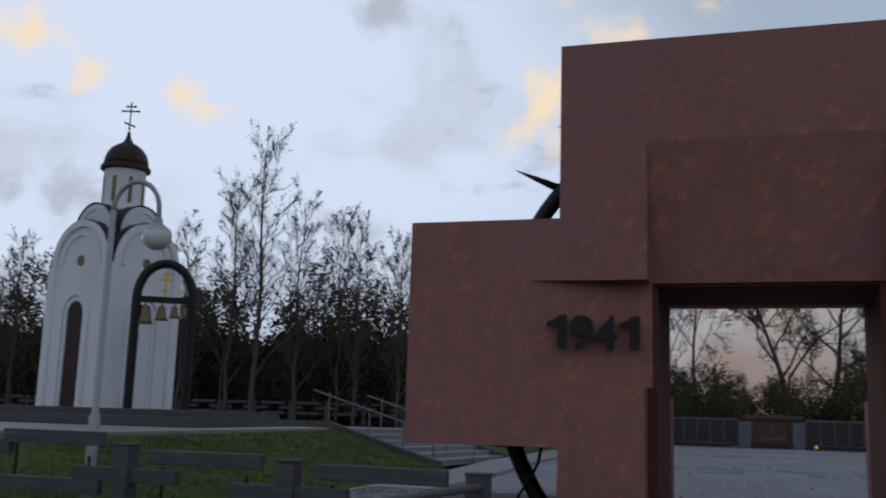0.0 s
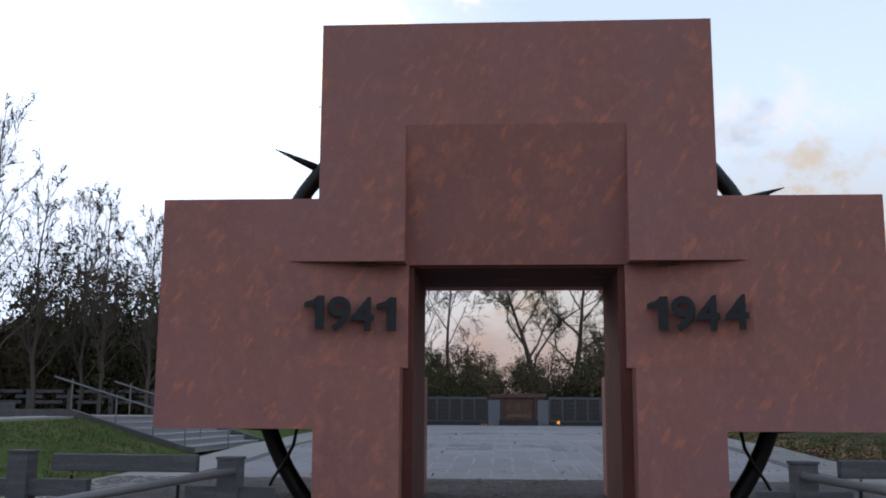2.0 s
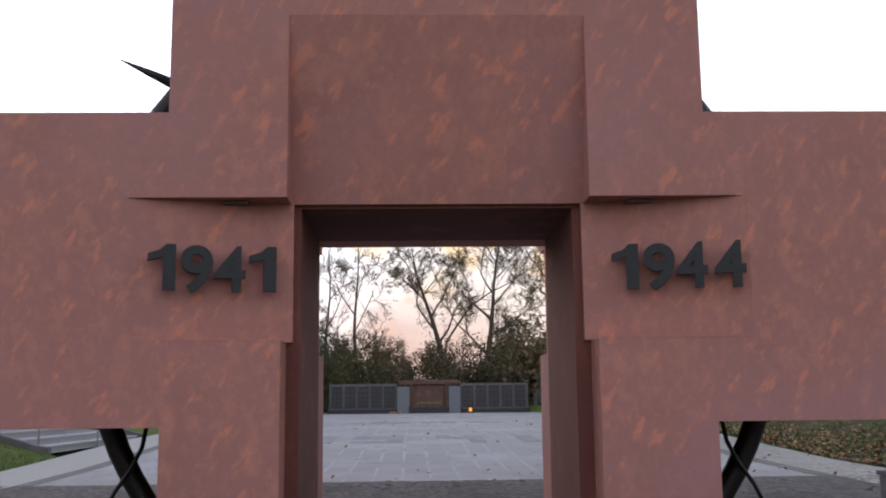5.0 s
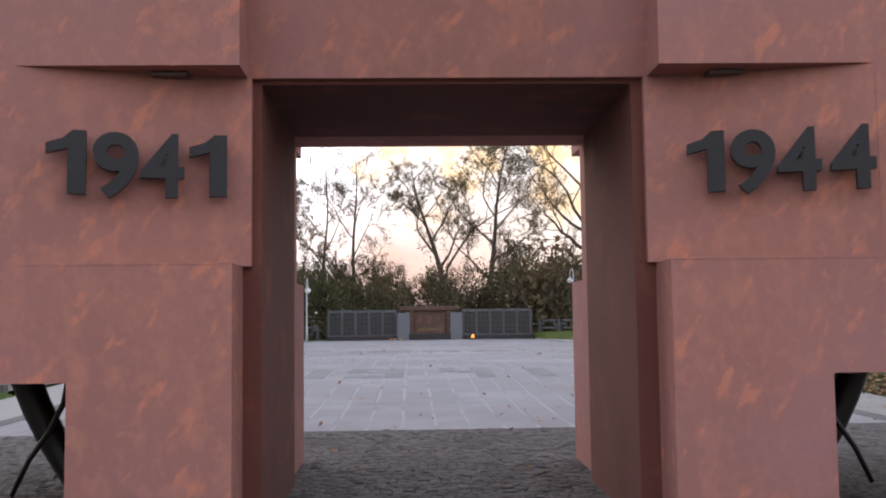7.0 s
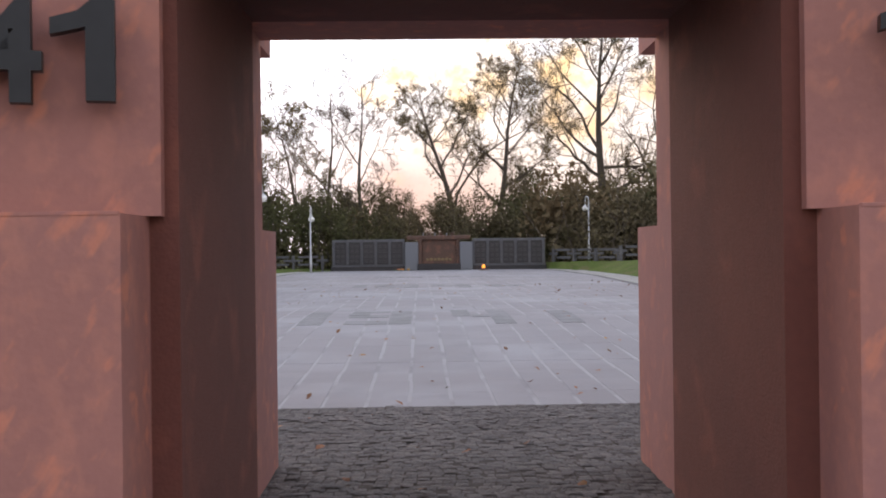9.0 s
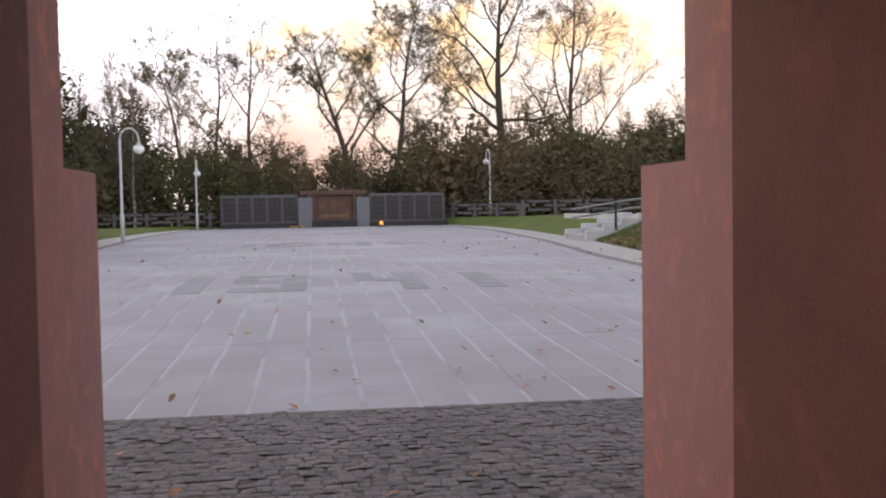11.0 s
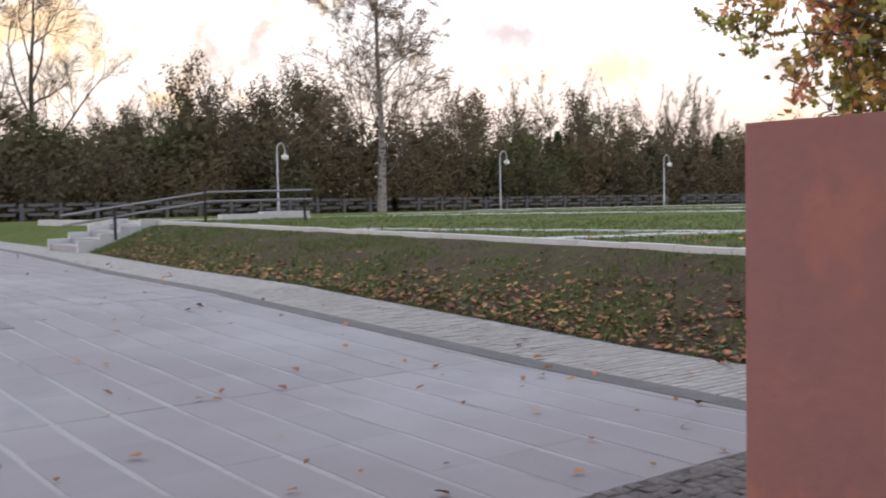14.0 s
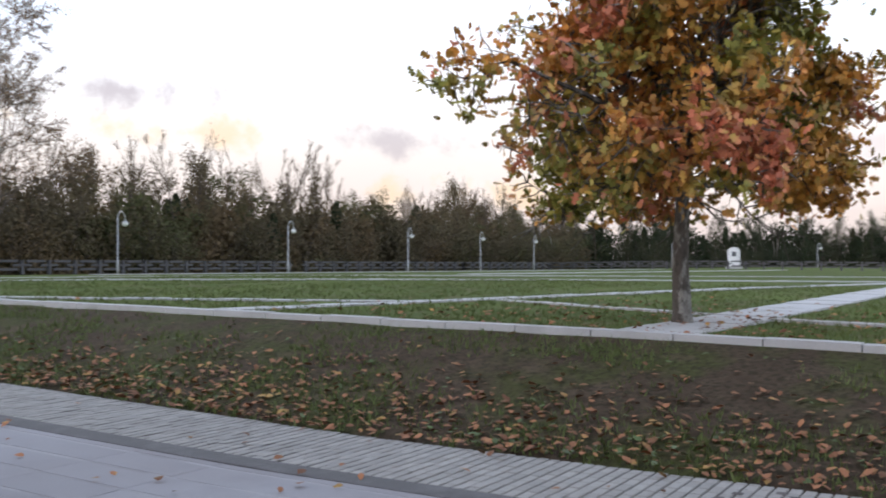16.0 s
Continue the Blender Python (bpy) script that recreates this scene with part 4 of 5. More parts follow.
course("kerb_east", [(11.2, -6), (11.25, 9), (11.3, 17), (11.3, 31), (11.6, 45)], 0.24, "pale concrete slabs along the top of the bank", 0.085, category="kerb", thick=0.3)
course("path_1", [(11.2, 8.5), (32, 7.9), (90, 6.4)], 1.05, "pale concrete slab path across the lawn")
course("path_2", [(11.2, 15.9), (28, 12.3), (70, 3.5)], 0.55, "narrow pale slab path across the lawn")
course("path_3", [(12.5, 22.5), (16.6, 14.9)], 0.45, "narrow pale slab path across the lawn")
course("path_4", [(11.5, 40), (20.4, 32.6), (36.3, 20.2), (44, 12.5), (56, 0)], 0.9, "pale slab path across the lawn")
course("path_5", [(16.3, 9.0), (18.5, 13.9)], 0.32, "narrow pale slab path across the lawn")
course("path_6", [(34, 44), (70, 40), (105, 38)], 1.2, "pale slab path near the far fence")
course("path_7", [(15.8, 7.9), (15.4, 5.0), (15.0, 0)], 0.35, "narrow pale slab path across the lawn")
course("path_8", [(24, 38), (45, 24), (66, 9)], 0.5, "narrow pale slab path across the lawn")
course("path_9", [(44.5, 29), (75, 27), (104, 25)], 0.9, "pale slab path towards the white stele")


# ---- trees ----
class Wood:
    """Collects tapered limbs and leaf places of one tree."""

    def __init__(self, seed):
        self.v, self.f, self.tv, self.tf, self.leaf = [], [], [], [], []
        self.r = random.Random(seed)
        self.seg = 3

    def limb(self, pts, radii, sides, twig):
        v, f = (self.tv, self.tf) if twig else (self.v, self.f)
        rows = []
        ref = None
        for i, p in enumerate(pts):
            d = (pts[min(i + 1, len(pts) - 1)] - pts[max(i - 1, 0)]).normalized()
            if ref is None:
                ref = d.orthogonal().normalized()
            ref = (ref - d * ref.dot(d)).normalized()
            o = d.cross(ref)
            rows.append(len(v))
            for k in range(sides):
                a = 2 * math.pi * k / sides
                v.append(p + (ref * math.cos(a) + o * math.sin(a)) * radii[i])
        for a, b in zip(rows, rows[1:]):
            for k in range(sides):
                f.append((a + k, a + (k + 1) % sides, b + (k + 1) % sides, b + k))

    def grow(self, p, d, length, radius, level, levels, up=0.15, wander=0.18, kids=(5, 8), angle=(25, 55), leafy=0, ratio=(0.45, 0.7), start=0.3):
        r = self.r
        n = 7 if level == 0 else (6 if self.seg > 2 else 3) if level == 1 else self.seg + (1 if level == 2 and self.seg > 2 else 0)
        pts, radii = [p.copy()], [radius]
        q, e = p.copy(), d.normalized()
        for i in range(n):
            e = (e + Vector((r.gauss(0, wander), r.gauss(0, wander), r.gauss(0, wander) + up * 0.5)) * (0.6 if level == 0 else 1)).normalized()
            q = q + e * (length / n)
            pts.append(q.copy())
            radii.append(radius * (1 - 0.8 * (i + 1) / n) + 0.002)
        self.limb(pts, radii, 7 if level == 0 else 5 if level == 1 and self.seg > 2 else 3, level >= 1)
        if level >= levels - 1:
            for i in range(leafy):
                t = r.random() * n
                k = min(int(t), n - 1)
                self.leaf.append(pts[k].lerp(pts[k + 1], t - k) + Vector((r.gauss(0, 0.09), r.gauss(0, 0.09), r.gauss(0, 0.09))))
        if level >= levels:
            return
        for i in range(r.randint(*kids)):
            t = start + (1 - start) * (r.random() ** 0.8)
            k = min(int(t * n), n - 1)
            b = pts[k].lerp(pts[k + 1], t * n - k)
            ax = (pts[k + 1] - pts[k]).normalized()
            side = ax.orthogonal().normalized()
            side.rotate(Matrix.Rotation(r.random() * 6.283, 3, ax))
            a = radians(r.uniform(*angle))
            nd = ax * math.cos(a) + side * math.sin(a)
            rad = radii[k] * r.uniform(0.42, 0.62)
            self.grow(b, nd, length * r.uniform(*ratio) * (1.15 - 0.5 * t), max(rad, 0.015), level + 1, levels, up, wander * 1.1, kids, angle, leafy, ratio, 0.15)


def leaf_cards(places, size, rnd, rows=((-0.5, 0), (0, -0.28), (0.5, 0), (0, 0.28))):
    v, f = [], []
    for p in places:
        a = Vector((rnd.gauss(0, 1), rnd.gauss(0, 1), rnd.gauss(0, 0.8))).normalized()
        b = a.orthogonal().normalized()
        b.rotate(Matrix.Rotation(rnd.random() * 6.283, 3, a))
        c = a.cross(b)
        s = size * rnd.uniform(0.6, 1.3)
        o = len(v)
        for x, y in rows:
            v.append(p + b * (x * s) + c * (y * s))
        f.append(tuple(range(o, o + len(rows))))
    return v, f


def tree_thing(at, label, wood, bark, leaf_mat=None, leaf_size=0.12, name="tree", rows=None):
    t = tagged(root(name, at), label, "tree")
    raw("trunk", wood.v, wood.f, bark, t, smooth=True)
    crown = None
    if wood.tv:
        crown = raw("crown", wood.tv, wood.tf, M_TWIG if bark == M_BIRCH else bark, t, "fine branching crown")
        crown["kind"] = "stuff"
    if leaf_mat and wood.leaf:
        v, f = leaf_cards(wood.leaf, leaf_size, wood.r, rows or ((-0.5, 0), (0, -0.28), (0.5, 0), (0, 0.28)))
        raw("foliage", v, f, leaf_mat, crown or t, "autumn leaves")["kind"] = "stuff"
    return t


def limbed(seed, h, radius, lean, limbs, leafy=0, kids=(6, 7), levels=4, bend=0.5, wander=0.17):
    """A leaning, gently winding trunk with chosen main limbs: rows of (share of the trunk, side, tilt, length)."""
    w = Wood(seed)
    r = w.r
    n = 9
    pts = [Vector((lean * h * (k / n) ** 0.8 + bend * math.sin(k * 0.9 + seed) * (k > 0) * 0.35, r.gauss(0, 0.12) * (k > 0), -0.3 + (h + 0.3) * k / n)) for k in range(n + 1)]
    w.limb(pts, [radius * (1.2 if k == 0 else 1.0 - 0.93 * (k / n) ** 0.9) + 0.01 for k in range(n + 1)], 8, False)
    for t, side, tilt, ln in limbs:
        k = min(int(t * n), n - 1)
        b = pts[k].lerp(pts[k + 1], t * n - k)
        a = radians(tilt)
        d = Vector((side * math.sin(a), r.uniform(-0.7, 0.7) * math.sin(a), math.cos(a)))
        w.grow(b, d, ln, radius * (1.0 - 0.85 * t) * r.uniform(0.45, 0.62), 1, levels, 0.16, wander, kids, (28, 62), leafy, (0.42, 0.60), 0.18)
    for k in range(7):                # the top breaks up into fine twigs
        t = 0.72 + 0.27 * k / 6
        i = min(int(t * n), n - 1)
        a = k * 2.4
        w.grow(pts[i].lerp(pts[i + 1], t * n - i), Vector((math.cos(a), math.sin(a), 0.9)), h * 0.16, radius * 0.16, 2, levels, 0.1, wander, kids, (28, 60), leafy, (0.45, 0.6), 0.15)
    return w


def slim(seed, h, radius, leafy=3, shoots=34, spread=0.24, lean=0.0):
    """A slender tree, a thin stem set with many steep fine branches."""
    w = Wood(seed)
    r = w.r
    n = 8
    pts = [Vector((lean * k / n * h + r.gauss(0, 0.07) * (k > 0), r.gauss(0, 0.07) * (k > 0), -0.3 + (h + 0.3) * k / n)) for k in range(n + 1)]
    w.limb(pts, [radius * (1 - 0.93 * k / n) + 0.005 for k in range(n + 1)], 6, False)
    for k in range(shoots):
        t = 0.16 + 0.82 * k / shoots
        i = min(int(t * n), n - 1)
        a = k * 2.39996
        ln = h * spread * (1.15 - 0.75 * t) * r.uniform(0.7, 1.1)
        w.grow(pts[i].lerp(pts[i + 1], t * n - i), Vector((math.cos(a) * 0.62, math.sin(a) * 0.62, 1)), ln, radius * 0.32 * (1.1 - t), 1, 3, 0.10, 0.12, (4, 5), (20, 42), leafy, (0.4, 0.6), 0.15)
    return w


BARE = "tall bare tree with fine twigs beyond the memorial wall"
tree_thing((-5.0, 76, 0.3), BARE, limbed(1, 15.2, 0.22, 0.0, ((0.22, -1, 48, 4.0), (0.30, -1, 40, 8.5), (0.34, 1, 55, 4.0), (0.45, 1, 42, 5.5), (0.55, -1, 35, 4.5), (0.62, 1, 40, 4.0), (0.72, -1, 40, 3.2))), M_BARK)
tree_thing((-7.7, 76.5, 0.3), BARE, limbed(2, 14.6, 0.20, 0.02, ((0.28, 1, 50, 3.5), (0.42, -1, 38, 5.5), (0.5, 1, 38, 4.5), (0.58, -1, 45, 4.5), (0.66, 1, 36, 3.6), (0.75, -1, 40, 3.0))), M_BARK)
tree_thing((-8.7, 74, 0.3), "leaning tree with thin olive foliage beyond the wall", limbed(3, 13.2, 0.19, -0.22, ((0.35, 1, 30, 4.0), (0.45, -1, 42, 4.2), (0.55, 1, 25, 4.0), (0.65, -1, 45, 3.8), (0.75, 1, 20, 3.0)), 3), M_BARK, M_WILLOW, 0.13)
tree_thing((-14.1, 70, 0.3), "slim bare tree beyond the fence", slim(21, 12, 0.13, 1), M_BARK, M_LEAF1, 0.12)
tree_thing((-16.5, 72, 0.3), "slim bare tree beyond the fence", slim(22, 11, 0.12, 1), M_BARK, M_LEAF1, 0.12)
tree_thing((-12.2, 67, 0.3), "slim young birch with a pale stem", slim(23, 10.5, 0.11, 2), M_BIRCH, M_LEAF1, 0.12, "birch")
WILLOW = "willow with dark winding limbs and thin olive foliage"
tree_thing((4.2, 80, 0.3), WILLOW, limbed(4, 14.5, 0.36, -0.30, ((0.30, 1, 8, 12.0), (0.42, 1, 40, 4.5), (0.5, -1, 40, 5.0), (0.58, 1, 28, 6.0), (0.66, -1, 45, 4.5), (0.72, 1, 30, 5.0), (0.8, -1, 35, 3.6)), 4), M_BARK, M_WILLOW, 0.12)
tree_thing((5.3, 80.5, 0.3), WILLOW, limbed(5, 17.0, 0.34, 0.17, ((0.30, -1, 30, 6.5), (0.40, 1, 55, 5.0), (0.48, -1, 42, 6.0), (0.55, 1, 42, 5.5), (0.62, -1, 30, 6.5), (0.70, 1, 50, 4.5), (0.78, -1, 35, 4.5)), 4), M_BARK, M_WILLOW, 0.12)
tree_thing((14.6, 78, 0.3), "large old bare tree with wide spreading limbs", limbed(6, 20.5, 0.50, 0.01, ((0.30, 1, 78, 4.5), (0.36, -1, 72, 7.5), (0.40, 1, 68, 6.0), (0.44, -1, 62, 8.5), (0.47, -1, 50, 10.0), (0.56, 1, 55, 6.0), (0.62, -1, 45, 8.0), (0.66, 1, 30, 8.0), (0.74, -1, 40, 5.5), (0.8, 1, 45, 4.5)), 2, (6, 8)), M_BARK, M_WILLOW, 0.16)
tree_thing((21.0, 80, 0.3), "large bare tree with rising forked limbs", limbed(7, 18.6, 0.36, 0.02, ((0.24, 1, 48, 9.0), (0.33, -1, 42, 7.5), (0.42, -1, 38, 9.0), (0.48, 1, 50, 6.5), (0.55, 1, 32, 8.0), (0.64, -1, 38, 5.5), (0.72, 1, 45, 4.5)), 0, (6, 8)), M_BARK)
for seed, x, y, h, rad in ((31, -23.0, 30.0, 14.0, 0.15), (32, -25.0, 31.0, 11.6, 0.12), (33, -21.5, 31.5, 11.0, 0.12), (34, -18.2, 31.0, 9.6, 0.10), (35, -16.0, 31.0, 8.8, 0.10), (36, -20.0, 33.0, 10.4, 0.10), (37, -27.6, 31.0, 9.8, 0.10), (38, -37.0, 30.0, 9.0, 0.10), (39, -39.0, 31.0, 8.0, 0.10)):
    tree_thing((x, y, 1.0), "slender autumn tree with steep fine branches behind the chapel", slim(seed, h, rad, 2, 36, 0.30), M_TWIG, M_LEAF1, 0.09)
birch = Wood(8)
bp = [Vector((0.1 * math.sin(k * 0.9), 0.06 * math.cos(k), -0.3 + 2.15 * k)) for k in range(10)]
birch.limb(bp, [0.34, 0.25, 0.22, 0.19, 0.16, 0.13, 0.10, 0.075, 0.05, 0.015], 9, False)
for k in range(46):
    t = 0.14 + 0.84 * k / 45
    i = min(int(t * 9), 8)
    q = bp[i].lerp(bp[i + 1], t * 9 - i)
    a = k * 2.39996
    ln = (6.6 * (1 - t) ** 0.6 + 1.2) * birch.r.uniform(0.7, 1.05)
    birch.grow(q, Vector((math.cos(a), math.sin(a), 0.75 + 0.5 * t)), ln, 0.05 * (1.2 - t), 1, 3, -0.02, 0.16, (7, 9), (25, 50), 8, (0.38, 0.55), 0.2)
tree_thing((35.4, 55.2, 0.6), "tall birch with pale trunk and thin bronze foliage", birch, M_BIRCH, M_BRONZELEAF, 0.12, "birch")

# autumn oak on the lawn
oak = Wood(31)
oak.limb([Vector(p) for p in ((0.02, 0, -0.1), (0.0, 0, 0.15), (-0.02, 0.02, 0.9), (0.03, 0.0, 1.6), (0.10, 0.02, 2.15))], (0.19, 0.14, 0.115, 0.105, 0.11), 10, False)
for k in range(9):
    a = k * 2.4
    t = 0.25 + 0.75 * (k / 8)
    d = Vector((math.cos(a) * (1.1 - 0.42 * t), math.sin(a) * (1.1 - 0.42 * t), 0.42 + 1.1 * t))
    oak.grow(Vector((0.10, 0.02, 2.0 + 0.15 * (k % 3))), d, (2.6 + 1.5 * t) * oak.r.uniform(0.8, 1.12), 0.085 - 0.003 * k, 1, 3, 0.02, 0.2, (7, 9), (35, 65), 0, (0.42, 0.62), 0.15)
for k in range(8):                        # low spreading boughs
    a = k * 0.785 + 0.3
    oak.grow(Vector((0.08, 0.02, 1.9 + 0.12 * (k % 3))), Vector((math.cos(a), math.sin(a), 0.42)), 2.15 * oak.r.uniform(0.85, 1.1), 0.05, 1, 3, -0.10, 0.18, (7, 9), (35, 65), 0, (0.42, 0.62), 0.2)
oak.limb([Vector(p) for p in ((0.08, 0.02, 2.0), (0.02, 0.06, 2.9), (0.10, -0.03, 3.8), (0.04, 0.03, 4.8))], (0.085, 0.07, 0.05, 0.025), 7, False)
for k in range(15):                       # boughs off the leader
    a, z = k * 2.39996, 2.6 + 2.1 * k / 14
    oak.grow(Vector((0.06, 0.02, z)), Vector((math.cos(a), math.sin(a), 0.40 + 0.03 * k)), 2.5 * oak.r.uniform(0.85, 1.12), 0.05, 1, 3, 0.02, 0.18, (7, 9), (35, 65), 0, (0.40, 0.58), 0.25)
for a, z, ln in ((3.9, 2.5, 2.6), (3.6, 2.9, 2.4), (0.7, 2.3, 2.7), (5.6, 2.5, 2.5)):    # longer side boughs
    oak.grow(Vector((0.08, 0.02, z - 0.3)), Vector((math.cos(a), math.sin(a), 0.45)), ln, 0.05, 1, 3, -0.05, 0.16, (7, 9), (35, 65), 0, (0.36, 0.5), 0.3)
tips = [Vector(oak.tv[i]) for i in range(0, len(oak.tv), 3)]
tips = [p for p in tips if p.z > 1.6 and (p.xy.length > 0.6 or p.z > 2.8) and noise.noise(p * 1.1) > -0.42]
oak.r.shuffle(tips)
for p in tips[:5600]:
    d = Vector((p.x, p.y, (p.z - 3.2) * 0.7)).normalized()
    for k in range(oak.r.randint(4, 6)):
        oak.leaf.append(p + d * 0.05 + Vector((oak.r.gauss(0, 0.10), oak.r.gauss(0, 0.10), oak.r.gauss(-0.02, 0.08))))
OAKLEAF = ((-0.5, 0), (-0.25, -0.26), (-0.14, -0.10), (0.04, -0.40), (0.14, -0.14), (0.34, -0.30), (0.5, 0), (0.34, 0.30), (0.14, 0.14), (0.04, 0.40), (-0.14, 0.10), (-0.25, 0.26))
tree_thing((14.0, 8.74, 0.68), "young oak with a full crown of rust and green leaves", oak, M_OAKBARK, M_OAKLEAF, 0.14, "oak", OAKLEAF)


# woods round the site: bare saplings, brush and a few conifers
def proto(seed, kind):
    w = Wood(seed)
    w.seg = 2
    r = w.r
    if kind == "sapling":
        w.grow(Vector((0, 0, -0.3)), Vector((r.gauss(0, 0.06), r.gauss(0, 0.06), 1)), 10, 0.085, 0, 2, 0.2, 0.1, (9, 11), (16, 38), 5, (0.28, 0.42), 0.25)
        size = 0.12
    elif kind == "brush":
        for k in range(6):
            w.grow(Vector((r.gauss(0, 0.5), r.gauss(0, 0.5), -0.3)), Vector((r.gauss(0, 0.35), r.gauss(0, 0.35), 1)), r.uniform(3.5, 5.5), 0.045, 1, 2, 0.1, 0.2, (4, 5), (25, 50), 34, (0.4, 0.6), 0.1)
        size = 0.21
    elif kind == "leafy":
        w.grow(Vector((0, 0, -0.3)), Vector((r.gauss(0, 0.05), r.gauss(0, 0.05), 1)), 8.5, 0.10, 0, 2, 0.15, 0.1, (8, 10), (22, 50), 15, (0.34, 0.5), 0.10)
        size = 0.23
    elif kind == "undergrowth":           # a dense low mound of twiggy foliage
        for k in range(5):
            w.grow(Vector((r.gauss(0, 0.8), r.gauss(0, 0.8), -0.3)), Vector((r.gauss(0, 0.3), r.gauss(0, 0.3), 1)), r.uniform(3, 4.5), 0.04, 2, 2, 0.1, 0.2)
        for k in range(520):
            a, q, t = r.random() * 6.283, r.random() ** 0.5, r.random()
            q *= 2.6 * (1 - 0.55 * t * t) * (0.85 + 0.15 * math.sin(a * 3 + seed))
            w.leaf.append(Vector((math.cos(a) * q, math.sin(a) * q, 0.1 + (4.4 + 0.5 * math.sin(a * 2)) * t)))
        size = 0.36
    else:
        w.limb([Vector((0, 0, -0.3)), Vector((0, 0, 7.5))], (0.12, 0.01), 5, False)
        for k in range(900):
            t = r.random() ** 0.7
            a = r.random() * 6.283
            rad = (2.3 * (1 - t) ** 0.8) * r.uniform(0.25, 1) * (0.75 + 0.25 * math.sin(a * 3 + t * 21)) + 0.1
            w.leaf.append(Vector((math.cos(a) * rad, math.sin(a) * rad, 0.6 + 6.8 * t - 0.2 * rad)))
        size = 0.36
    if kind in ("brush", "leafy"):      # loosen the leaves into soft clumps
        w.leaf = [p + Vector((r.gauss(0, 0.30), r.gauss(0, 0.30), r.gauss(-0.15, 0.30))) for p in w.leaf]
    lv, lf = leaf_cards(w.leaf, size, r, ((-0.5, -0.3), (0.5, 0.0), (-0.3, 0.38)))
    conv = lambda v: np.array([tuple(p) for p in v], float).reshape(-1, 3)
    wood_v = conv(w.v + w.tv)
    o = len(w.v)
    wood_f = np.array([f for f in w.f] and [q for q in ([tuple(f) for f in w.f if len(f) == 4])] or np.zeros((0, 4)), int).reshape(-1, 4)
    twig_f = np.array([tuple(i + o for i in f) for f in w.tf], int).reshape(-1, 4)
    return wood_v, np.vstack([wood_f, twig_f]), conv(lv), np.array(lf, int).reshape(-1, 3)


PROTO = {k: [proto(100 + 10 * i + j, k) for j in range(n)] for i, (k, n) in enumerate((("sapling", 4), ("brush", 4), ("leafy", 3), ("conifer", 2), ("undergrowth", 4)))}


def mesh_from(name, v, f, mat, parent=None, label=""):
    me = bpy.data.meshes.new(name)
    me.vertices.add(len(v))
    me.vertices.foreach_set("co", np.ascontiguousarray(v, dtype=np.float32).ravel())
    me.loops.add(f.size)
    me.loops.foreach_set("vertex_index", np.ascontiguousarray(f, dtype=np.int32).ravel())
    me.polygons.add(len(f))
    me.polygons.foreach_set("loop_start", np.arange(0, f.size, f.shape[1], dtype=np.int32))
    me.update(calc_edges=True)
    me.validate()
    me.materials.append(mat)
    ob = new(name, me)
    ob.parent = parent
    if label:
        ob["label"] = label
    return ob


def woods(name, label, plants, leaf_mat):
    """plants: rows of (kind, x, y, z, scale)."""
    r = random.Random(len(plants))
    wv, wf, lv, lf = [], [], [], []
    ow = ol = 0
    for kind, x, y, z, s in plants:
        a, b, c, d = r.choice(PROTO[kind])
        t = r.random() * 6.283
        R = np.array(((math.cos(t), -math.sin(t), 0), (math.sin(t), math.cos(t), 0), (0, 0, r.uniform(0.9, 1.15)))) * s
        for src, fs, V, F, o in ((a, b, wv, wf, ow), (c, d, lv, lf, ol)):
            V.append(src @ R.T + (x, y, z))
            F.append(fs + o)
        ow += len(a)
        ol += len(c)
    t = tagged(root(name), label, "woods", kind="stuff")
    mesh_from("branches", np.vstack(wv), np.vstack(wf), M_TWIG, t)
    mesh_from("foliage", np.vstack(lv), np.vstack(lf), leaf_mat, t)
    return t


rw = random.Random(77)
far, pines, mid, west = [], [], [], []


def edge_y(x):
    """The woods' edge beyond the far fence."""
    return 62 + max(0, x - 120) * 0.1


for k in range(210):                      # beyond the far fence, east
    x = 26 + 135 * rw.random() ** 1.15
    far.append((rw.choices(("sapling", "leafy", "brush"), (4, 4, 1.5))[0], x, edge_y(x) + rw.uniform(2, 20), 0.2, rw.uniform(0.75, 1.08)))
for k in range(110):
    x = rw.uniform(10, 150)
    far.append(("brush", x, edge_y(x) + rw.uniform(-1.5, 5), 0.2, rw.uniform(0.8, 1.25)))
for k in range(22):
    x = rw.uniform(50, 170)
    pines.append(("conifer", x, edge_y(x) + rw.uniform(1, 12), 0.0, rw.uniform(0.75, 1.1)))
for k in range(190):                      # the distant edge in the east
    t = rw.random()
    pines.append((rw.choices(("conifer", "leafy", "brush"), (2, 3, 4))[0], 150 + 75 * t + rw.gauss(0, 6), 66 - 75 * t + rw.gauss(0, 6), -0.4, rw.uniform(0.72, 1.0)))


for k in range(170):
    x = 8 + 160 * (k + rw.random()) / 170
    far.append(("undergrowth", x, edge_y(x) + rw.uniform(2.5, 6), 0.1, rw.uniform(0.95, 1.5)))
for k in range(90):
    t = (k + rw.random()) / 90
    pines.append(("undergrowth", 153 + 75 * t, 69 - 75 * t, -0.5, rw.uniform(1.1, 1.6)))


def thicket_top(x):
    return float(np.interp(x, (-45, -14, -9, -2, 4, 8, 13, 22, 27, 34), (8.5, 8.2, 6.4, 5.3, 5.2, 7.0, 7.2, 7.0, 7.6, 8.5)))


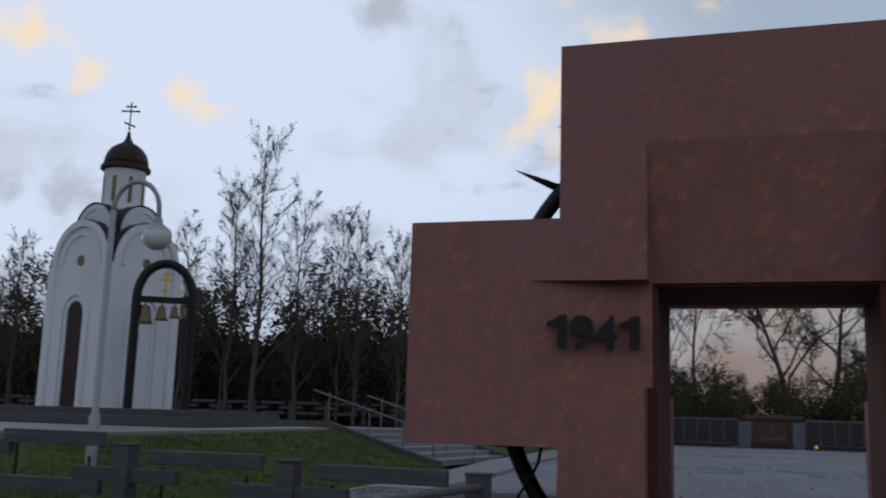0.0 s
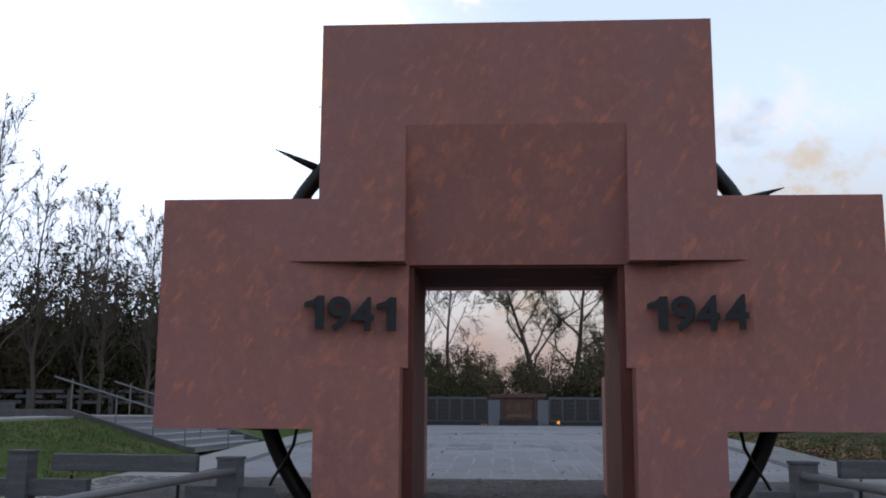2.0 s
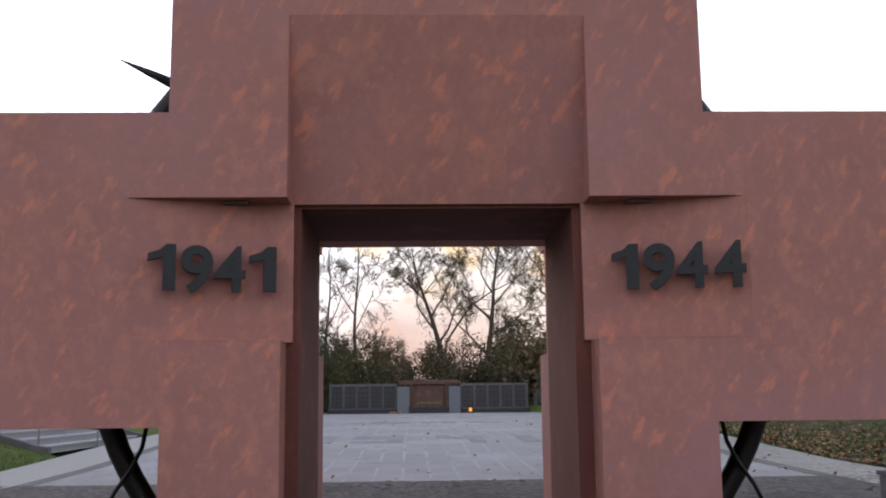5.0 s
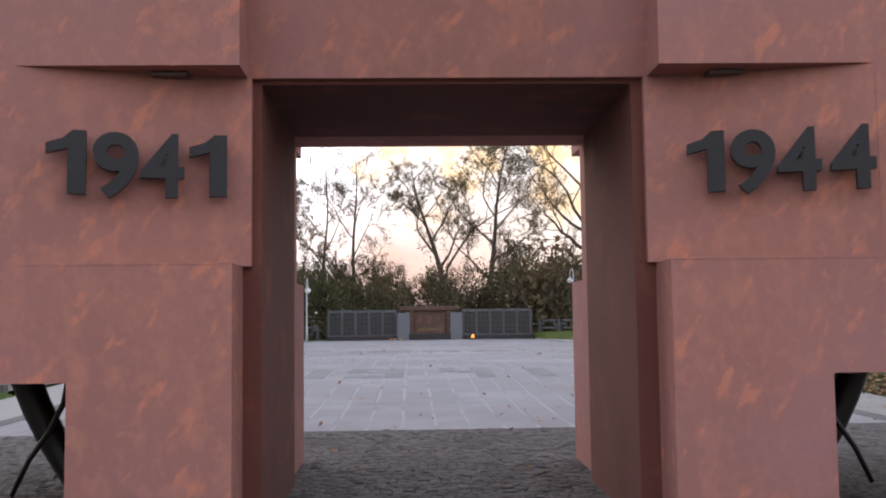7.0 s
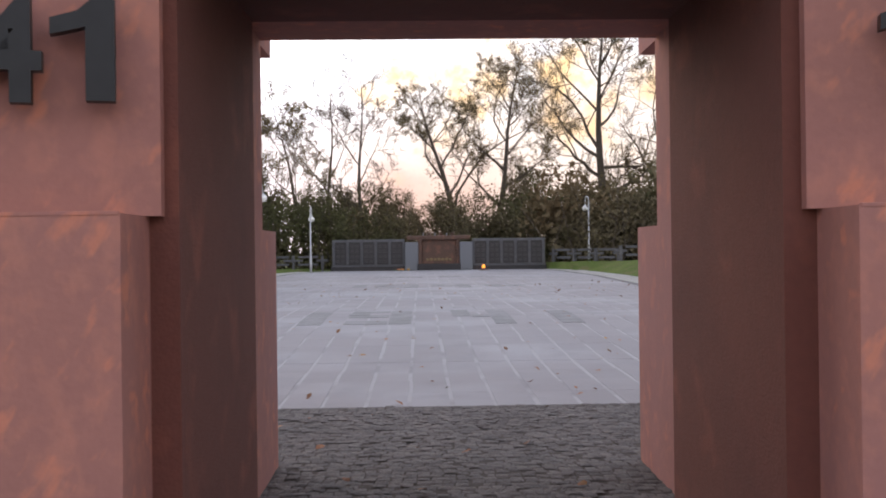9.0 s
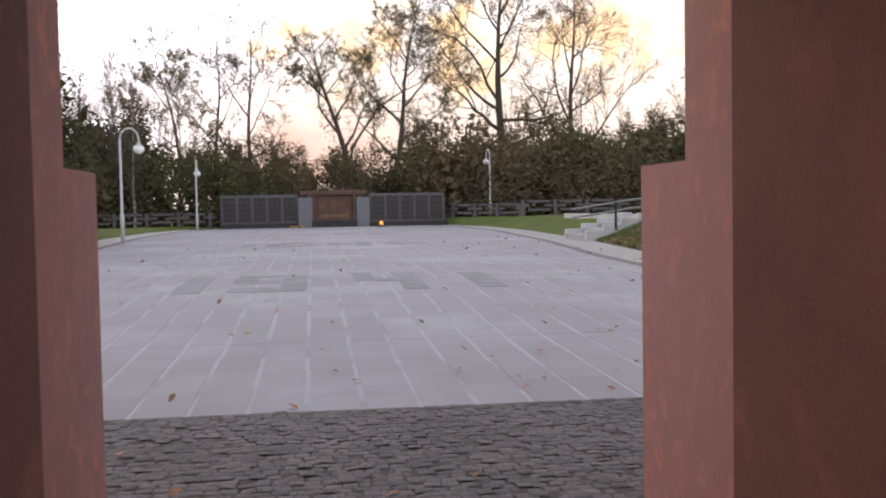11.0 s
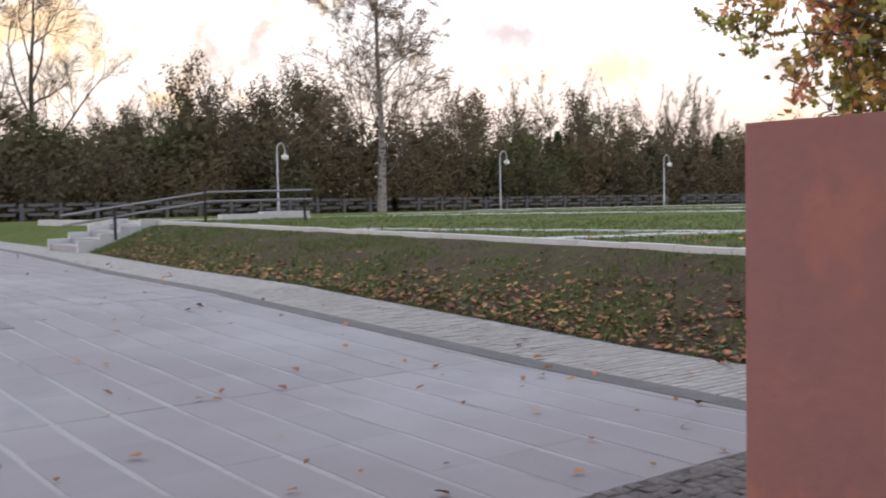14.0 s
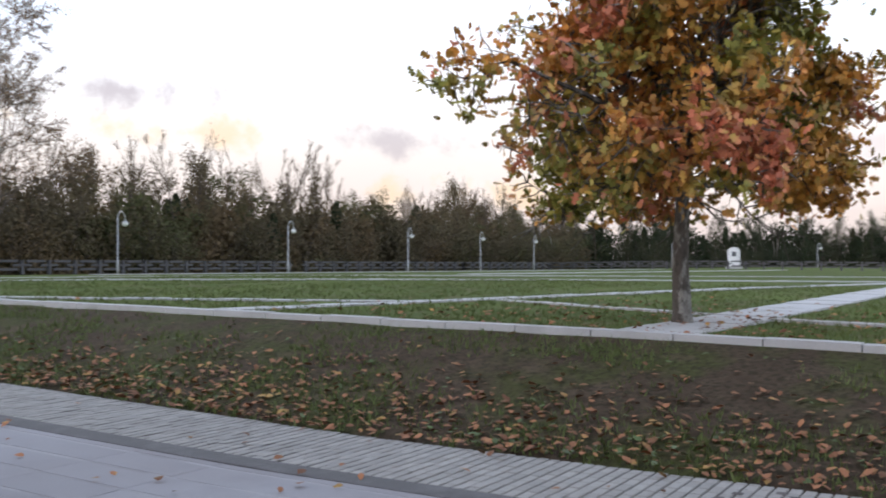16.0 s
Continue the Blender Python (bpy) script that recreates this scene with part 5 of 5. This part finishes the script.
for k in range(125):                      # behind the memorial wall
    x = rw.uniform(-45, 34)
    mid.append(("brush", x, rw.uniform(65.5, 73), 0.2, thicket_top(x) / 5.2 * rw.uniform(0.55, 0.95)))
for k in range(110):
    x = rw.uniform(-55, 36)
    mid.append(("leafy", x, rw.uniform(68, 92), 0.2, thicket_top(x) / 9.0 * rw.uniform(0.75, 1.05)))
for k in range(95):
    x = -58 + 94 * (k + rw.random()) / 95
    mid.append(("undergrowth", x, rw.uniform(70, 77), 0.2, thicket_top(x) / 5.0 * rw.uniform(0.72, 0.92)))
for k in range(70):
    west.append(("undergrowth", -66 + 56 * (k + rw.random()) / 70, rw.uniform(36, 42), 0.9, rw.uniform(0.9, 1.3)))
for k in range(26):
    x = rw.uniform(-45, -9) if k % 2 else rw.uniform(8, 36)
    mid.append(("sapling", x, rw.uniform(68, 88), 0.2, rw.uniform(0.75, 1.0)))
for k in range(100):                      # behind the chapel
    a = rw.random()
    x, y = -62 + 50 * a + rw.gauss(0, 2), 30 + rw.uniform(5, 24) - 6 * (1 - a)
    west.append((rw.choices(("sapling", "brush", "leafy"), (3, 5, 2))[0], x, y, 0.9, rw.uniform(0.7, 0.95)))
for k in range(110):
    west.append(("brush", rw.uniform(-66, -11), rw.uniform(34.5, 40), 0.9, rw.uniform(0.85, 1.2)))
woods("far_woods", "mixed bare autumn woods and brush beyond the fence", far, M_LEAF1)
woods("pine_woods", "dark green pines and leafy trees along the far edge", pines, M_PINE)
woods("wall_thicket", "dark autumn thicket behind the memorial wall", mid, M_LEAF3)
woods("chapel_woods", "dark bare woods behind the chapel terrace", west, M_LEAF2)

stele = tagged(root("white_stele", (114.6, 32.5, lawn_z(32.5, 114.6) - 0.05), -75), "small white round-topped stele beside the far fence", "stele")
bm = bmesh.new()
pts = [(-0.68, 0)] + [(-0.68 * math.cos(math.pi * k / 12), 2.1 + 0.42 * math.sin(math.pi * k / 12)) for k in range(13)] + [(0.68, 0)]
prism(bm, [(x, -0.3, z) for x, z in pts], [(x, 0.3, z) for x, z in pts])
part("slab", bm, M_WHITE, stele)
part("plinth", boxes(((-0.9, -0.5, -0.2), (0.9, 0.5, 0.35)), bevel=0.04), M_KERB, stele)
part("plaque", boxes(((-0.22, -0.33, 1.5), (0.22, -0.302, 2.0)), bevel=0.01), M_GRAN, stele, "dark plaque on the stele")


# ---- fallen leaves and grass ----
rl = random.Random(5)


def litter(name, places, size, mat, label, parent=None):
    v, f = [], []
    for x, y, z in places:
        a = rl.random() * 6.283
        s = size * rl.uniform(0.6, 1.4)
        tx, ty = rl.gauss(0, 0.25), rl.gauss(0, 0.25)
        o = len(v)
        for u, w, l in ((-0.5, 0, 0.0), (-0.1, -0.32, 0.25), (0.5, -0.08, 0.05), (0.42, 0.2, 0.2), (-0.05, 0.34, 0.3)):
            p, q = u * math.cos(a) - w * math.sin(a), u * math.sin(a) + w * math.cos(a)
            v.append((x + p * s, y + q * s, z + 0.006 + s * (0.16 + 0.35 * l + tx * p + ty * q)))
        f.append(tuple(range(o, o + 5)))
    return tagged(raw(name, v, f, mat), label, "leaves", kind="stuff")


pl = []
for k in range(3400):
    y = rl.uniform(1, 30) if k % 3 else rl.uniform(2, 16)
    x = half(y) + FOOT + abs(rl.gauss(0, 1.0)) * (1.0 if y < 14 else 0.7)
    if x < 11.5:
        pl.append((x, y, land_z(x, y) + 0.01))
litter("bank_leaves", pl, 0.088, M_FALLEN, "brown fallen oak leaves along the foot of the bank")
pl = []
for k in range(300):
    y = 6.6 + 30 * rl.random() ** 1.6
    x = rl.uniform(-6, 7.7) if k % 3 else rl.uniform(2, 7.7)
    pl.append((x, y, plaza_z(y) + 0.004))
for k in range(40):
    y = rl.uniform(2, 6.5)
    pl.append((rl.uniform(-5, 7.5), y, plaza_z(y) + 0.01))
litter("square_leaves", pl, 0.085, M_FALLEN, "scattered brown leaves on the paving")
pl = []
for k in range(900):
    x, y = 13.9 + rl.gauss(0, 3.2), 8.6 + rl.gauss(0, 3.2)
    if x > 11.3:
        pl.append((x, y, lawn_z(y) + 0.02))
litter("lawn_leaves", pl, 0.09, M_FALLEN, "brown leaves in the grass under the oak")


def grass(name, places, height, label):
    n = len(places)
    r = np.random.RandomState(n)
    p = np.array(places)
    k = 4
    base = np.repeat(p, k, axis=0)
    base[:, :2] += r.normal(0, 0.035, (n * k, 2))
    a = r.uniform(0, 6.283, n * k)
    h = height * r.uniform(0.4, 1.3, n * k)
    w = 0.008 + 0.006 * r.rand(n * k)
    d = np.stack([np.cos(a) * w, np.sin(a) * w, np.zeros(n * k)], 1)
    lean = np.stack([r.normal(0, 0.35, n * k) * h, r.normal(0, 0.35, n * k) * h, h], 1)
    v = np.stack([base - d, base + d, base + lean], 1).reshape(-1, 3)
    f = np.arange(len(v)).reshape(-1, 3)
    ob = mesh_from(name, v, f, M_BLADE)
    return tagged(ob, label, "grass", kind="stuff")


def off_paths(x, y):
    return not (abs(y - (8.5 - 0.029 * (x - 11.2))) < 0.6 or abs(y - (15.9 - 0.095 * (x - 11.2))) < 0.33 or abs(y - 24.2) < 0.5)


pl = []
while len(pl) < 15000:
    x, y = 11.35 + 24 * rl.random() ** 1.5, rl.uniform(1, 34)
    if off_paths(x, y):
        pl.append((x, y, lawn_z(y) - 0.01))
grass("lawn_grass", pl, 0.085, "short green lawn grass")
pl = []
while len(pl) < 9000:
    y = rl.uniform(0, 34)
    x = rl.uniform(half(y) + FOOT + 0.05, 11)
    if noise.noise(Vector((x * 0.8, y * 0.8, 0))) + 0.03 * (y - 15) > rl.uniform(-0.3, 0.4) or (x < half(y) + FOOT + 1.3 and rl.random() < 0.4):
        pl.append((x, y, land_z(x, y) - 0.02))
grass("bank_grass", pl, 0.085, "patchy grass on the worn bank")
pl = []
while len(pl) < 500:
    y = rl.uniform(3, 20)
    x = half(y) + FOOT + 0.05 + abs(rl.gauss(0, 0.55)) if len(pl) % 4 else rl.uniform(half(y) + FOOT, 10.9)
    if x < 11 and noise.noise(Vector((x * 1.3, y * 1.3, 4))) > rl.uniform(-0.25, 0.35):
        pl.append((x, y, land_z(x, y) + 0.02))
litter("bank_weeds", pl, 0.07, M_WEED, "small broad-leaved green weeds on the bank")
pl = []
while len(pl) < 6000:
    x, y = rl.uniform(-11, -7.9), rl.uniform(-7, 12.4)
    pl.append((x, y, land_z(x, y) - 0.02))
grass("west_bank_grass", pl, 0.09, "green grass on the slope below the chapel")


# ---- pieces of the floors ----
def block_mesh(lx, ly, h, inset, drop):
    """A stone of lx by ly, its top edge worn by inset and drop."""
    a, b = lx / 2, ly / 2
    v = [(-a, -b, -h), (a, -b, -h), (a, b, -h), (-a, b, -h), (-a, -b, -drop), (a, -b, -drop), (a, b, -drop), (-a, b, -drop),
         (-a + inset, -b + inset, 0), (a - inset, -b + inset, 0), (a - inset, b - inset, 0), (-a + inset, b - inset, 0)]
    f = [(8, 9, 10, 11)] + [(k, (k + 1) % 4, 4 + (k + 1) % 4, 4 + k) for k in range(4)] + [(4 + k, 4 + (k + 1) % 4, 8 + (k + 1) % 4, 8 + k) for k in range(4)]
    return np.array(v, float), np.array(f, int)


def lay(name, rows, lx, ly, h, inset, drop, mat, part_mat, parent, chosen, limit, label):
    """rows: (x, y, z, turn, tilt x, tilt y, width scale). Chosen ones are parts, the rest one joined part."""
    v, f = block_mesh(lx, ly, h, inset, drop)
    shared = bpy.data.meshes.new(name)
    shared.from_pydata([tuple(p) for p in v], [], [tuple(q) for q in f])
    shared.materials.append(part_mat)
    V, F, n, o = [], [], 0, 0
    field = np.vstack([f[:1], f[5:]])
    for x, y, z, t, ax, ay, sx in rows:
        M = Matrix.Translation((x, y, z)) @ Euler((ax, ay, t)).to_matrix().to_4x4() @ Matrix.Diagonal((sx, 1, 1, 1))
        if n < limit and chosen(x, y):
            ob = new(name, shared)
            ob.parent = parent
            ob.matrix_world = M
            n += 1
        else:
            m = np.array(M)
            V.append(v @ m[:3, :3].T + m[:3, 3])
            F.append(field + o)
            o += len(v)
    rest = mesh_from(name + "_field", np.vstack(V), np.vstack(F), mat, parent, label)
    rest["kind"] = "stuff"


rp = random.Random(9)
rows = []
for j in range(round((EDGE_Y - 0.03 + 4.5) / 0.092)):
    y = EDGE_Y - 0.05 - j * 0.092
    shift = rp.uniform(0, 0.12)
    for i in range(int(15.4 / 0.1)):
        x = -7.7 + shift + i * 0.1 + rp.gauss(0, 0.005)
        if abs(x) > 7.75 or (1.5 < abs(x) < 2.6 and 0 < y < 3.85):
            continue
        rows.append((x, y + rp.gauss(0, 0.006), plaza_z(y) + rp.gauss(0.002, 0.004), rp.gauss(0, 0.06), rp.gauss(0, 0.045), rp.gauss(0, 0.045), rp.uniform(0.90, 1.05)))
lay("sett", rows, 0.099, 0.091, 0.05, 0.014, 0.006, M_SETT, M_SETTP, cobbles, lambda x, y: -1.3 < x < 1.5 and 5.5 < y, 300, "worn basalt setts")

rows = []
for j in range(59):
    y = EDGE_Y + 0.47 + j * 0.93
    if y > 61:
        break
    w = half(y)
    n = int(2 * w / 0.465)
    for i in range(-20, 21):
        xa, xb = max(i * 0.465 - 0.418 + rp.gauss(0, 0.006), -w + 0.012), min(i * 0.465 - 0.002 + rp.gauss(0, 0.006), w - 0.012)
        if xb - xa < 0.05:
            continue
        rows.append(((xa + xb) / 2, y, plaza_z(y) + rp.uniform(-0.0008, 0.001), 0, math.atan2(plaza_z(y + 0.46) - plaza_z(y - 0.46), 0.92), 0, (xb - xa) / 0.438))
lay("slab", rows, 0.438, 0.9296, 0.04, 0.003, 0.0007, M_SLAB, M_SLABP, plaza, lambda x, y: y < 16.5, 300, "grey granite slabs")

rows = []
for j in range(560):
    y = 2.3 + j * 0.104
    a, b = half(y) + 0.29, half(y) + FOOT - 0.01
    if y < EDGE_Y:
        a = half(y) + 0.29
    sh = rp.choice((0.0, 0.1))
    for i in range(8):
        x0, x1 = max(a, a + (i - 0.5) * 0.2 + sh - 0.1), min(b, a + (i + 0.5) * 0.2 + sh - 0.1)
        if x1 - x0 < 0.04:
            continue
        rows.append(((x0 + x1) / 2, y, plaza_z(y) + rp.gauss(0.004, 0.0015), rp.gauss(0, 0.008), rp.gauss(0, 0.008), rp.gauss(0, 0.008), (x1 - x0) / 0.2))
lay("paver", rows, 0.192, 0.088, 0.04, 0.005, 0.005, M_PAVER, M_PAVERP, path_e, lambda x, y: 5.0 < y < 9.2, 300, "pale concrete pavers")

# years set in darker plates in the square: strokes as (left, near, right, far) shares of a digit
STROKES = {"1": ((0, 0, 1, 1),),
           "9": ((0.66, 0, 1, 1), (0, 0, 0.64, 0.2), (0, 0.42, 0.64, 0.58), (0, 0.84, 0.64, 1), (0, 0.6, 0.32, 0.82)),
           "4": ((0.66, 0, 1, 1), (0, 0.45, 0.32, 1), (0.34, 0.40, 0.64, 0.55)),
           "-": ((0, 0.1, 0.46, 0.9), (0.5, 0.3, 1, 0.7))}
for ch, x0, x1, y0, y1 in (("1", -2.74, -2.26, 15.35, 18.4), ("9", -1.82, -0.50, 15.35, 18.5), ("4", 0.36, 1.56, 15.2, 18.6), ("1", 2.45, 2.90, 15.2, 18.1),
                           ("1", -2.86, -2.40, 32.6, 35.2), ("9", -2.02, -0.38, 32.3, 35.4), ("4", 0.12, 1.58, 31.9, 35.0), ("-", 2.12, 3.60, 32.2, 34.4),
                           ("-", -2.6, -1.7, 45.2, 46.4), ("-", -1.5, -0.2, 45.0, 46.4), ("-", 0.6, 1.7, 45.0, 46.4), ("-", 2.2, 3.6, 44.6, 46.2)):
    label = f"dark weathered stone digit {ch} let into the square" if ch != "-" else "dark weathered stone plates let into the square"
    t = tagged(root("inlaid_plate"), label, "paving inlay", "inlaid plates")
    for u0, v0, u1, v1 in STROKES[ch]:
        xa, xb = x0 + (x1 - x0) * u0, x0 + (x1 - x0) * u1
        n = max(1, round((y1 - y0) * (v1 - v0) / 0.62))
        for j in range(n):
            ya, yb = y0 + (y1 - y0) * (v0 + (v1 - v0) * j / n), y0 + (y1 - y0) * (v0 + (v1 - v0) * (j + 1) / n) - 0.008
            bm = bmesh.new()
            low = [(xa, ya, plaza_z(ya) - 0.02), (xb, ya, plaza_z(ya) - 0.02), (xb, yb, plaza_z(yb) - 0.02), (xa, yb, plaza_z(yb) - 0.02)]
            prism(bm, low, [(p[0], p[1], p[2] + 0.0255) for p in low])
            part("plate", bm, M_PATCH, t)
